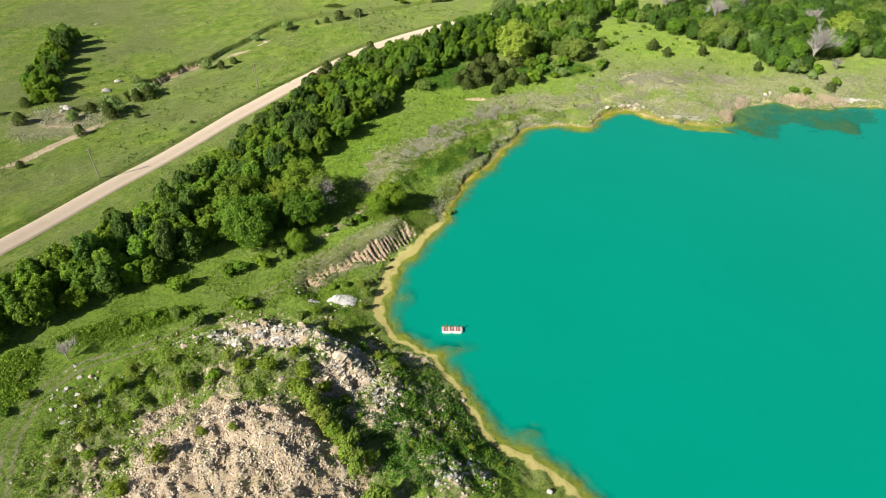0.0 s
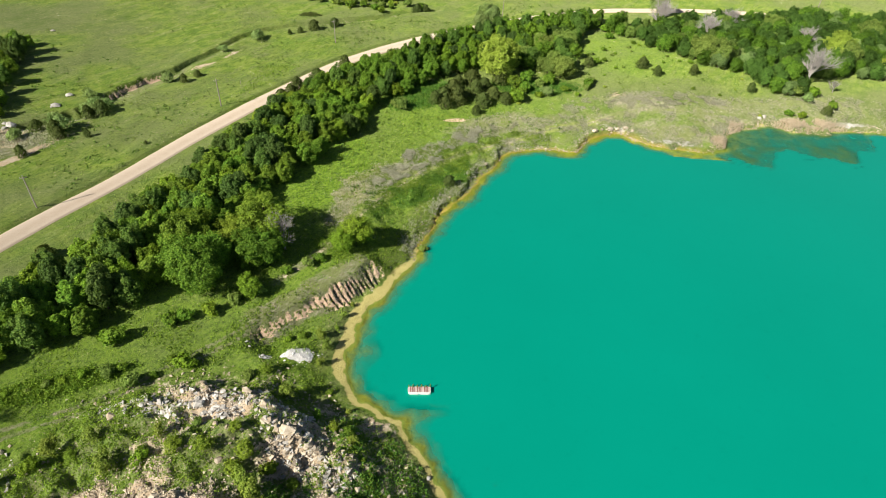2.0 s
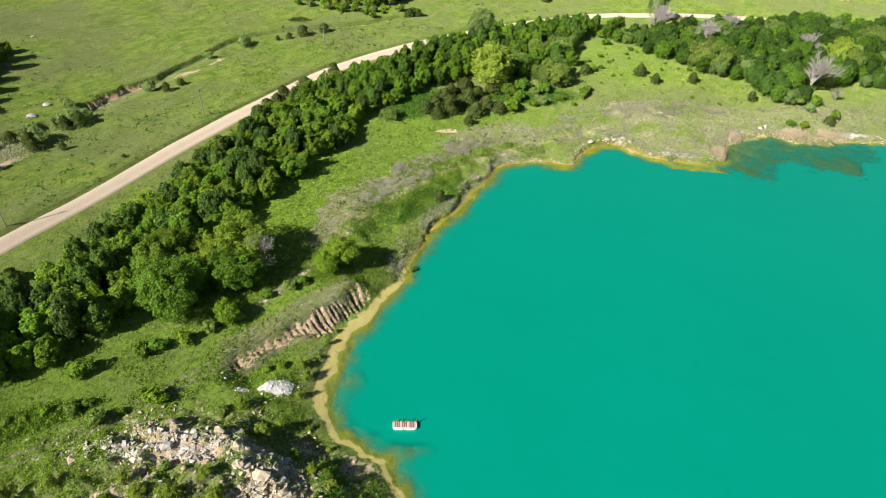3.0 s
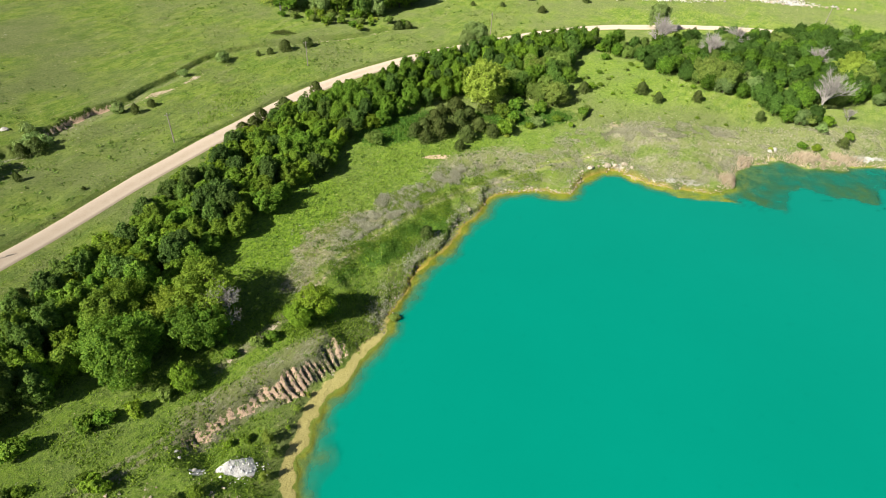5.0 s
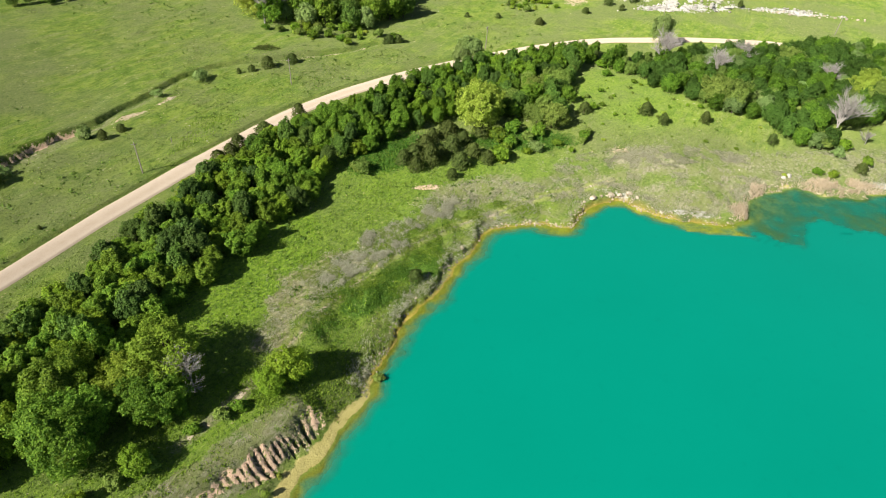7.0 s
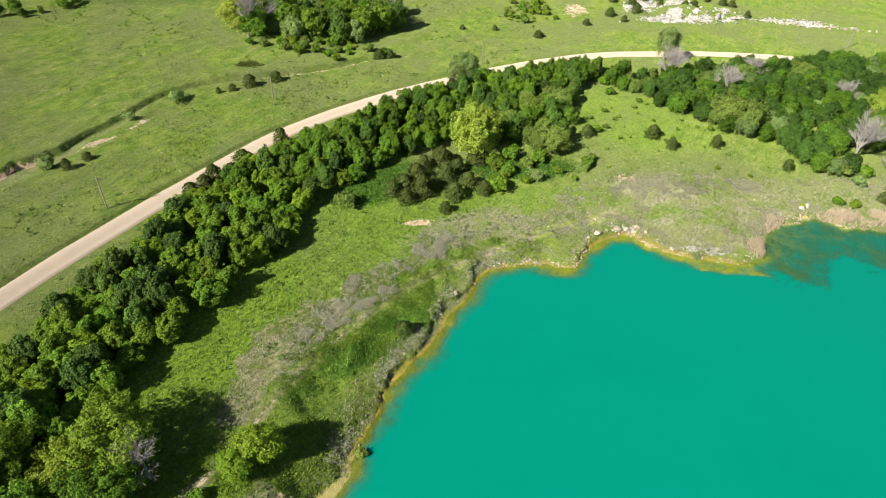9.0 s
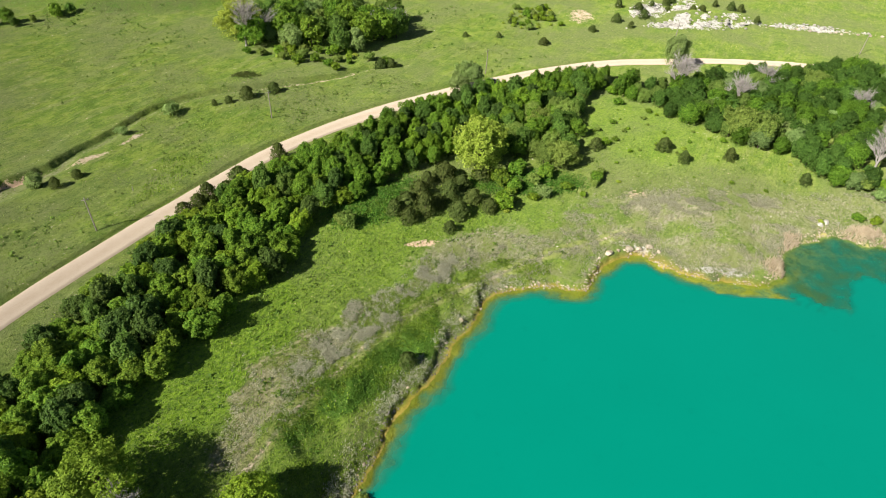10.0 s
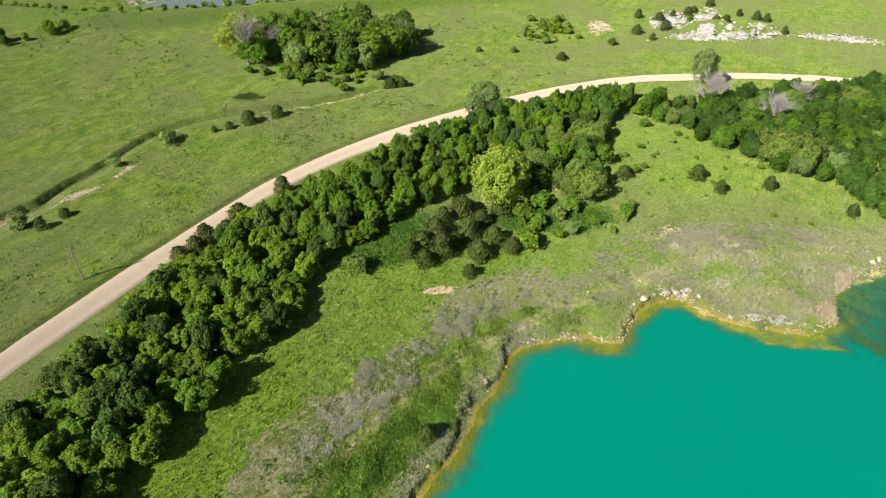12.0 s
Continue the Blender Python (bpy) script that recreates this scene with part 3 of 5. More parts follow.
    f["chalk"] = region(x, y, [(-24.8, 99.2), (-22.4, 100.9), (-20.0, 102.4), (-18.3, 101.0), (-18.6, 98.9), (-20.9, 98.6)], 0.4, 0.9, 2.0, 76)
    f["chalk"] = np.maximum(f["chalk"], region(x, y, [(-28.8, 98.8), (-26.6, 99.8), (-26.1, 98.5)], 0.4, 0.3, 2.0, 78))
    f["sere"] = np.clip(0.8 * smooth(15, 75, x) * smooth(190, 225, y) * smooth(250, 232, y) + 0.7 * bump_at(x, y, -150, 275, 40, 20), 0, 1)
    f["heap"] = heapmask
    f["scarp"] = scarp
    f["gully"] = g
    return f


HEIGHTS = {}


def ground_z(x, y):
    """Height of the finished ground sheet at (x, y)."""
    return float(ground_at(np.array([x]), np.array([y]), ("z",))["z"][0])


def ground_at(x, y, keys=("z", "d", "road", "dry", "bare", "pale", "heap", "gully", "chalk", "grey", "brown", "deep")):
    """The finished ground sheet's height and masks at many places at once."""
    xs, ys = HEIGHTS["x"], HEIGHTS["y"]
    i, j = np.clip(np.searchsorted(xs, x) - 1, 0, len(xs) - 2), np.clip(np.searchsorted(ys, y) - 1, 0, len(ys) - 2)
    u, v = (x - xs[i]) / (xs[i + 1] - xs[i]), (y - ys[j]) / (ys[j + 1] - ys[j])
    return {k: (HEIGHTS[k][j, i] * (1 - u) + HEIGHTS[k][j, i + 1] * u) * (1 - v) + (HEIGHTS[k][j + 1, i] * (1 - u) + HEIGHTS[k][j + 1, i + 1] * u) * v for k in keys}


def mesh_of(name, verts, faces, material, flat=True):
    me = bpy.data.meshes.new(name)
    verts, faces = np.asarray(verts, np.float32), np.asarray(faces, np.int32)
    k = faces.shape[1]
    me.vertices.add(len(verts))
    me.vertices.foreach_set("co", verts.ravel())
    me.loops.add(faces.size)
    me.loops.foreach_set("vertex_index", faces.ravel())
    me.polygons.add(len(faces))
    me.polygons.foreach_set("loop_start", np.arange(0, faces.size, k, dtype=np.int32))
    me.polygons.foreach_set("use_smooth", np.full(len(faces), not flat))
    me.update(calc_edges=True)
    me.validate()
    me.materials.append(material)
    return me


def part(name, bm, material, parent, label=""):
    """Links a bmesh, or a finished mesh, as one mesh object under a thing."""
    if isinstance(bm, bmesh.types.BMesh):
        me = bpy.data.meshes.new(name)
        bm.to_mesh(me)
        bm.free()
        me.materials.append(material)
    else:
        me = bm
    ob = new(name, me)
    ob.parent = parent
    if label:
        ob["label"] = label
    return ob


def steps(spans):
    """Grid lines: (start, end, spacing) spans joined end to end."""
    out = []
    for a, b, s in spans:
        n = max(1, round((b - a) / s))
        out += [a + (b - a) * k / n for k in range(n)]
    out.append(spans[-1][1])
    return np.array(out)


def grid_faces(nx, ny):
    i = np.arange((ny - 1) * nx).reshape(ny - 1, nx)[:, :-1].ravel()
    return np.stack([i, i + 1, i + nx + 1, i + nx], 1)


def add_values(me, name, values):
    me.attributes.new(name, "FLOAT", "POINT").data.foreach_set("value", np.asarray(values, np.float32))


def build_ground():
    xs = steps([(-4000, -1200, 700), (-1200, -500, 140), (-500, -250, 30), (-250, -140, 4), (-140, -100, 0.9), (-100, -70, 0.6), (-70, 30, 0.44), (30, 100, 0.7), (100, 150, 1.2),
                (150, 260, 2.5), (260, 500, 30), (500, 1200, 140), (1200, 4000, 700)])
    ys = steps([(-3000, -400, 600), (-400, -60, 60), (-60, 0, 6), (0, 40, 1.6), (40, 134, 0.45), (134, 190, 0.55), (190, 212, 0.5), (212, 275, 0.65), (275, 315, 1.0), (315, 330, 1.5), (330, 460, 2.5), (460, 640, 20),
                (640, 1300, 110), (1300, 5000, 700)])
    gx, gy = np.meshgrid(xs, ys)
    gx, gy = gx.ravel(), gy.ravel()
    f = land(gx, gy)
    HEIGHTS.update({k: v.reshape(len(ys), len(xs)) for k, v in f.items()}, x=xs, y=ys)
    me = mesh_of("ground", np.stack([gx, gy, f["z"]], 1), grid_faces(len(xs), len(ys)), GROUND, flat=False)
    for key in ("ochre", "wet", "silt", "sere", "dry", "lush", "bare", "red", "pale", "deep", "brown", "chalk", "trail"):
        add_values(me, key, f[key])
    return tagged(new("ground", me), "grassy lakeside land with dry brush, clay slope and bare soil", "ground", kind="structure")


def build_water():
    xs, ys = steps([(-20, 70, 0.9), (70, 160, 1.2), (160, 224, 3)]), steps([(-2, 50, 3), (50, 225, 1.0)])
    gx, gy = np.meshgrid(xs, ys)
    gx, gy = gx.ravel(), gy.ravel()
    f = land(gx, gy)
    faces = grid_faces(len(xs), len(ys))
    faces = faces[(f["d"][faces] < 2.0).any(1)]
    me = mesh_of("water", np.stack([gx, gy, 0 * gx], 1), faces, WATER, flat=False)
    add_values(me, "murk", np.clip(-f["z"] / 1.7, 0, 1))
    return tagged(new("water", me), "opaque turquoise quarry lake with clear yellowish shallows", "lake", kind="structure")


def build_road():
    n = len(ROAD_LINE)
    tang = np.gradient(ROAD_LINE, axis=0)
    tang /= np.linalg.norm(tang, axis=1)[:, None]
    side = np.stack([tang[:, 1], -tang[:, 0]], 1)
    across = np.array([-1.0, -0.92, -0.6, -0.3, 0, 0.3, 0.6, 0.92, 1.0])
    half = 3.1 + (fbm(np.arange(n) * 3.0, np.zeros(n), 9, 3, 81) - 0.5) * 0.7
    xy = ROAD_LINE[:, None, :] + side[:, None, :] * (across[None, :, None] * half[:, None, None])
    f = land(ROAD_LINE[:, 0], ROAD_LINE[:, 1])
    lift = np.array([-0.25, 0.09, 0.13, 0.15, 0.17, 0.15, 0.13, 0.09, -0.25])
    z = f["z"][:, None] + lift[None, :] + 0.03
    verts = np.concatenate([xy, z[:, :, None]], 2).reshape(-1, 3)
    me = mesh_of("road", verts, grid_faces(len(across), n)[:, ::-1], ROAD, flat=False)
    rut = np.tile(np.array([0, 0, 0.9, 0.5, 0.2, 0.5, 0.9, 0, 0]), n)
    add_values(me, "rut", rut)
    return tagged(new("road", me), "pale unpaved gravel road curving past the trees", "road", kind="structure")


build_ground()
build_water()
build_road()


# ---------------------------------------------------------------- trees and shrubs
def tube(points, radii, sides=6):
    """A tapered round limb through the points."""
    pts = [Vector(p) for p in points]
    verts, faces = [], []
    for k, (p, r) in enumerate(zip(pts, radii)):
        way = (pts[min(k + 1, len(pts) - 1)] - pts[max(k - 1, 0)]).normalized()
        a = way.orthogonal().normalized()
        b = way.cross(a)
        verts += [tuple(p + (a * math.cos(2 * math.pi * s / sides) + b * math.sin(2 * math.pi * s / sides)) * r) for s in range(sides)]
        if k:
            o = (k - 1) * sides
            faces += [(o + s, o + (s + 1) % sides, o + sides + (s + 1) % sides, o + sides + s) for s in range(sides)]
    return verts, faces


def joined(pieces):
    verts, faces = [], []
    for v, f in pieces:
        faces += [tuple(i + len(verts) for i in q) for q in f]
        verts += v
    return verts, faces


def sprays(rng, centres, normals, size, squeeze=0.62):
    """Small sprays of leaves, one pointed blade each, facing about along the normals."""
    n = len(centres)
    nm = normals + rng.normal(0, 0.45, (n, 3))
    nm /= np.linalg.norm(nm, axis=1)[:, None] + 1e-9
    ref = rng.normal(0, 1, (n, 3))
    a = np.cross(nm, ref)
    a /= np.linalg.norm(a, axis=1)[:, None] + 1e-9
    b = np.cross(nm, a)
    s = size * rng.uniform(0.65, 1.35, (n, 1))
    v = np.stack([centres - a * s - b * s * squeeze, centres + a * s * 0.9 - b * s * squeeze * 0.4, centres + b * s * squeeze * 1.3 + a * s * rng.uniform(-0.5, 0.5, (n, 1))], 1).reshape(-1, 3)
    f = np.arange(3 * n).reshape(n, 3)
    return v, f


def heads(rng, dirs, count, lo, hi, keep=1.0):
    """Rounded heads set all over a sphere: how far each direction bulges out, 0 to 1, with creases between the heads."""
    k = np.arange(count) + 0.5
    polar, turn = np.arccos(1 - 2 * k / count), math.pi * (1 + 5 ** 0.5) * k
    c = np.stack([np.sin(polar) * np.cos(turn), np.sin(polar) * np.sin(turn), np.cos(polar)], 1) + rng.normal(0, 0.55 / math.sqrt(count), (count, 3))
    c /= np.linalg.norm(c, axis=1)[:, None]
    reach = 2.3 / math.sqrt(count) * rng.uniform(0.75, 1.3, count)
    size = rng.uniform(lo, hi, count) * (rng.uniform(0, 1, count) < keep)
    out = np.zeros(len(dirs))
    for a, r, h in zip(c, reach, size):
        gap2 = 2 - 2 * dirs @ a
        out = np.maximum(out, h * np.sqrt(np.clip(1 - gap2 / (r * r), 0, 1)))
    return out


def crown_mesh(name, rng, h0, h1, radius, n, material, leaf=0.30, clumps=60, rough=0.5, keep=0.86):
    """A crown of many sprays of leaves on a lumpy dome: large heads with creases and gaps, small heads on them."""
    mid, half = h0 + (h1 - h0) * 0.46, (h1 - h0) * 0.54
    q = rng.normal(0, 1, (int(n * 1.5), 3))
    q /= np.linalg.norm(q, axis=1)[:, None]
    q = q[q[:, 2] > rng.uniform(-1.0, -0.35, len(q))][:n]
    big, small = heads(rng, q, clumps, 0.35, 1.0, keep), heads(rng, q, clumps * 7, 0.2, 1.0, 0.85)
    lean = 1 + 0.16 * np.sin(np.arctan2(q[:, 1], q[:, 0]) * 2 + rng.uniform(0, 6)) + 0.10 * np.sin(np.arctan2(q[:, 1], q[:, 0]) * 3 + rng.uniform(0, 6))
    r = (1 - rough + rough * big + 0.15 * small) * (1 - 0.22 * rng.uniform(0, 1, len(q)) ** 2.2)
    flank = np.where(q[:, 2] < 0, (1 - q[:, 2] ** 2) ** -0.22, 1.0)
    c = q * r[:, None] * np.stack([radius * flank * lean, radius * flank * lean, np.full(len(q), half)], 1)
    c[:, 2] += mid
    v, f = sprays(rng, c, q * 0.75 + np.array([0, 0, 0.3]) + rng.normal(0, 0.25, q.shape), leaf)
    v[:, 2] = np.maximum(v[:, 2], 0.03)
    pegs = np.column_stack([c[::max(1, len(c) // 14)] * np.array([0.8, 0.8, 0.92]), np.ones(len(c[::max(1, len(c) // 14)]))])
    return mesh_of(name, v, f, material), pegs


def trunk_mesh(name, rng, height, girth, tips, material):
    lean = rng.normal(0, 0.05, 2)
    top = np.array([lean[0] * height, lean[1] * height, height])
    pieces = [tube([(0, 0, -0.6), (0, 0, 0.1), tuple(top * 0.35), tuple(top * 0.7), tuple(top)], [girth * 1.5, girth, girth * 0.8, girth * 0.55, girth * 0.15], 7)]
    for t in tips:
        start = top * rng.uniform(0.3, 0.75)
        t = np.array(t)
        bend = (start + t) / 2 + np.array([0, 0, -0.08 * height * rng.uniform(0, 1)])
        pieces.append(tube([tuple(start), tuple(bend), tuple(t)], [girth * 0.42, girth * 0.28, girth * 0.08], 5))
    v, f = joined(pieces)
    return mesh_of(name, v, f, material, flat=False)


def make_tree(seed, height, radius, n, leafmat, bark, name, label, category, group, leaf=0.30, clumps=18, low=0.06, girth=0.16, rough=0.52, keep=0.84):
    rng = np.random.RandomState(seed)
    root = tagged(new(name), label, category, group)
    me, cs = crown_mesh("crown", rng, height * low, height, radius, n, leafmat, leaf, clumps, rough, keep)
    part("trunk", trunk_mesh("trunk", rng, height * 0.8, girth, cs[:: max(1, len(cs) // 7), :3], bark), bark, root)
    part("crown", me, leafmat, root)
    return root


def make_shrub(seed, height, radius, n, leafmat, name, label, category, group, leaf=0.22, clumps=9, cone=False):
    rng = np.random.RandomState(seed)
    root = tagged(new(name), label, category, group)
    if cone:
        u = rng.uniform(0, 1, n) ** 0.8
        ang = rng.uniform(0, 2 * math.pi, n)
        lump = 1 + 0.22 * np.sin(ang * 3 + u * 9 + seed) + 0.14 * np.sin(ang * 7 - u * 15)
        r = radius * np.sqrt(np.clip(1 - (u * 1.02) ** 1.7, 0.01, 1)) * lump * rng.uniform(0.72, 1.05, n)
        c = np.stack([np.cos(ang) * r, np.sin(ang) * r, 0.05 * height + u * height * 0.95], 1)
        nm = np.stack([np.cos(ang), np.sin(ang), 0.35 + 0 * u], 1)
        v, f = sprays(rng, c, nm, leaf, 0.5)
        v[:, 2] = np.maximum(v[:, 2], 0.02)
        me, cs = mesh_of("crown", v, f, leafmat), np.array([[radius * 0.4 * math.cos(a), radius * 0.4 * math.sin(a), height * 0.5, 1] for a in range(5)])
    else:
        me, cs = crown_mesh("crown", rng, height * 0.04, height, radius, n, leafmat, leaf, clumps * 2, 0.68, 0.72)
    part("stem", trunk_mesh("stem", rng, height * 0.7, 0.05 + 0.012 * height, cs[:4, :3], BARK), BARK, root)
    part("crown", me, leafmat, root)
    return root


def make_bare_tree(seed, height, spread, name, label, group):
    """A leafless tree: a forked trunk, limbs that fan out upwards, and their twigs."""
    rng = np.random.RandomState(seed)
    root = tagged(new(name), label, "tree", group)
    limbs, twigs = [], []

    def grow(start, way, length, girth, level):
        bend = start + way * length * 0.5 + rng.normal(0, 0.05, 3) * length
        end = start + way * length + np.array([0, 0, 0.08 * length])
        (limbs if level < 2 else twigs).append(tube([tuple(start), tuple(bend), tuple(end)], [girth, girth * 0.75, girth * 0.45], 5 if level < 2 else 3))
        if level == 4:
            return
        for _ in range((9, 6, 6, 4)[level]):
            at = start + (end - start) * rng.uniform(0.35, 1.0)
            turned = way + rng.normal(0, 0.42, 3) * np.array([spread, spread, 0.6])
            turned[2] = max(turned[2], 0.12)
            grow(at, turned / np.linalg.norm(turned), length * rng.uniform(0.5, 0.78), girth * 0.5, level + 1)

    grow(np.array([0, 0, -0.3]), np.array([0.03, 0.05, 1.0]), height * 0.42, 0.02 * height + 0.03, 0)
    v, f = joined(limbs)
    part("trunk", mesh_of("trunk", v, f, BARK_GREY, flat=False), BARK_GREY, root)
    v, f = joined(twigs)
    part("crown", mesh_of("crown", v, f, BARK_GREY), BARK_GREY, root, "fan of thin bleached grey twigs")
    return root


PLACED = []


def plant(kinds, x, y, scale=1.0, rng=random, sink=0.1, tall=1.0):
    """Puts one of the kinds at (x, y): the first time the thing itself, afterwards a copy."""
    k = rng.randrange(len(kinds)) if len(kinds) > 1 else 0
    ob, used = kinds[k]
    m = pose(x, y, ground_z(x, y) - sink, 0, 0, rng.uniform(0, 360)) @ Matrix.Diagonal((scale, scale, scale * tall, 1))
    PLACED.append((x, y))
    if used:
        return copy_thing(ob, m)
    kinds[k] = (ob, True)
    ob.matrix_basis = m
    return ob


def scatter(poly, gap, rng, tries=6000):
    """Places in a polygon, no two closer than gap."""
    xs, ys = [p[0] for p in poly], [p[1] for p in poly]
    got = []
    for _ in range(tries):
        x, y = rng.uniform(min(xs), max(xs)), rng.uniform(min(ys), max(ys))
        if all((x - a) ** 2 + (y - b) ** 2 > gap * gap for a, b in got) and bool(inside(np.array([x]), np.array([y]), poly)[0]):
            got.append((x, y))
    return got


rng = random.Random(5)
ROW = "roadside tree row"
oaks = [(make_tree(s, h, r, 6600, m, BARK, "tree", l, "tree", ROW, 0.2, c), False) for s, h, r, m, l, c in (
    (1, 8.8, 3.0, LEAF_OAK, "broad green leafy tree in the roadside row", 46),
    (2, 8.0, 2.8, LEAF_OAK, "round green leafy tree in the roadside row", 34),
    (3, 9.2, 2.8, LEAF_DEEP, "dark green leafy tree in the roadside row", 52),
    (4, 7.6, 2.8, LEAF_BRIGHT, "bright green leafy tree in the roadside row", 40),
    (5, 8.4, 3.0, LEAF_OAK, "dense green leafy tree in the roadside row", 60),
    (6, 8.8, 2.6, LEAF_OAK, "tall green leafy tree in the roadside row", 44),
    (7, 8.2, 2.8, LEAF_DARK, "narrow dark olive-green tree in the roadside row", 48),
    (8, 7.8, 3.0, LEAF_BRIGHT, "wide bright green leafy tree in the roadside row", 38))]
BAND = [(-106, 64), (-97, 80), (-89, 95), (-84, 105), (-76, 113), (-71, 122), (-67.5, 134), (-63.5, 150), (-58.5, 165), (-54.5, 178), (-48.5, 196), (-42, 211), (-35.5, 223), (-24, 237),
        (-10.5, 250), (3.5, 265.5), (22, 280), (44, 292), (67, 303), (78, 303), (66, 290), (40, 270), (24, 246), (14, 240), (1, 229), (-11, 216), (-18, 204),
        (-22, 191), (-26, 179), (-30.5, 167), (-36.5, 158.5), (-41, 149), (-42.5, 137), (-52.5, 122), (-55, 110.5), (-63.5, 100.5), (-73, 92), (-83, 82), (-94, 60)]
far_row = []
for x, y in scatter(BAND, 3.45, rng, 16000):
    depth = float(line_distance(np.array([x]), np.array([y]), [*BAND, BAND[0]])[0][0])
    edge = 0.74 + 0.26 * float(smooth(0.0, 5.0, depth)) + 0.12 * float(smooth(165, 150, y)) + 0.16 * float(smooth(225, 245, y)) * (depth < 5)
    if y > 222:
        far_row.append((x, y, edge))
    else:
        plant(oaks, x, y, rng.uniform(0.9, 1.15), rng, 0.1, edge * rng.uniform(0.88, 1.1) * (1 - 0.08 * float(smooth(135, 150, y))))

# ---------------------------------------------------------------- single trees, groves, woods
def kinds(*obs):
    return [(o, False) for o in obs]


SOLO = "trees by the lake"
big = kinds(make_tree(21, 10.5, 5.6, 17000, LEAF_OAK, BARK, "tree", "large spreading green tree at the edge of the meadow", "tree", SOLO, 0.17, 80, 0.04, 0.28),
            make_tree(22, 9.6, 5.0, 15000, LEAF_OAK, BARK, "tree", "large round green tree at the edge of the meadow", "tree", SOLO, 0.17, 70, 0.04, 0.26))
for x, y, s in ((-44.8, 116.4, 1.15), (-49.0, 118.6, 1.12), (-44.2, 121.0, 1.0), (-36.8, 124.4, 0.9), (-33.4, 125.2, 0.8), (-50, 127, 1.0)):
    plant(big, x, y, s, rng)
olive = kinds(make_tree(23, 10.5, 5.2, 18000, LEAF_LIGHT, BARK, "tree", "tall pale olive-green tree beside a bare grey one", "tree", SOLO, 0.15, 110, 0.04, 0.26))
plant(olive, -35.4, 133.0, 1.42, rng, 0.1, 0.86)
plant(olive, -39.5, 128.5, 0.8, rng)
young = kinds(make_tree(24, 7.0, 3.6, 9000, LEAF_BRIGHT, BARK, "tree", "bright green young tree on the lakeside slope", "tree", SOLO, 0.15, 70, 0.05, 0.16))
plant(young, -14.2, 134.5, 1.12, rng)
plant(young, -17.2, 131.2, 0.72, rng)
plant(young, -34.2, 114.8, 0.72, rng)
bare = kinds(make_bare_tree(31, 8.0, 1.0, "bare_tree", "leafless bleached grey tree among green ones", "bare trees"))
for x, y, s in ((-30.2, 130.4, 1.55), (142.6, 243.6, 1.4), (99.6, 296, 1.3), (117, 286, 1.1), (133, 301, 1.0), (-60, 321.5, 1.7), (-12, 338, 1.0), (-4, 345, 1.0), (150, 238, 0.45),
                (160, 285, 0.9)):
    plant(bare, x, y, s, rng)
yellow = kinds(make_tree(25, 11.0, 6.0, 15000, LEAF_YELLOW, BARK, "tree", "large yellow-green tree in front of darker woods", "tree", "yellow-green trees", 0.19, 90, 0.06, 0.26, 0.6, 0.72))
for x, y, s in ((25.4, 239, 1.45), (-64, 331, 1.0), (168, 274, 0.75), (188, 262, 0.7)):
    plant(yellow, x, y, s, rng, 0.1, 0.8 if s > 1.5 else 1.0)
lime = kinds(make_tree(26, 8.5, 4.8, 7500, LEAF_OLIVE, BARK, "tree", "olive-yellow leafy tree at the wood's edge", "tree", "wood edge trees", 0.21, 50, 0.08, 0.16))
for x, y, s in ((107.6, 260.5, 1.35), (113, 259, 1.0), (49, 241, 0.8), (170, 268, 0.9), (196, 300, 0.9), (45, 262, 0.7), (152, 302, 0.8), (128, 298, 0.75)):
    plant(lime, x, y, s, rng)
poplar = kinds(make_tree(27, 12.5, 5.0, 12000, LEAF_PALE, BARK_GREY, "tree", "tall airy silvery-green tree by the gravel road", "tree", "roadside cottonwoods", 0.19, 60, 0.16, 0.22, 0.5, 0.8))
plant(poplar, 105, 319, 1.15, rng)
plant(poplar, 24.4, 291.5, 0.84, rng, 0.1, 0.9)
plant(poplar, 20, 286, 0.6, rng)

WOOD = "lakeside woods"
wood = kinds(*[make_tree(40 + k, h, r, 4300, m, BARK, "tree", l, "tree", WOOD, 0.24, c) for k, (h, r, m, l, c) in enumerate((
    (8.5, 3.6, LEAF_OAK, "green leafy tree in the woods by the road", 50), (7.6, 3.3, LEAF_DEEP, "dark green leafy tree in the woods", 46),
    (9.2, 3.6, LEAF_DEEP, "tall dark green tree in the woods", 50), (6.8, 3.2, LEAF_OLIVE, "olive green tree in the woods", 44),
    (7.8, 3.4, LEAF_OAK, "rounded green tree in the woods", 46), (7.4, 3.3, LEAF_PALE, "greyish green tree in the woods", 42)))])
MIDWOOD = [(24, 246), (32, 262), (38, 276), (52, 286), (66, 294), (66, 288), (60, 276), (57, 262), (56, 250), (53, 243), (46, 243), (34, 244)]
FOREST = [(76, 292), (86, 281), (93, 268), (103, 259), (119, 250), (125, 238), (135, 233), (139, 240), (140, 249), (147, 250), (172, 252), (200, 258), (240, 265), (240, 314), (205, 322),
          (172, 324), (150, 317), (137, 311), (108, 303), (84, 299)]
paler, wood = wood[5:], wood[:5]


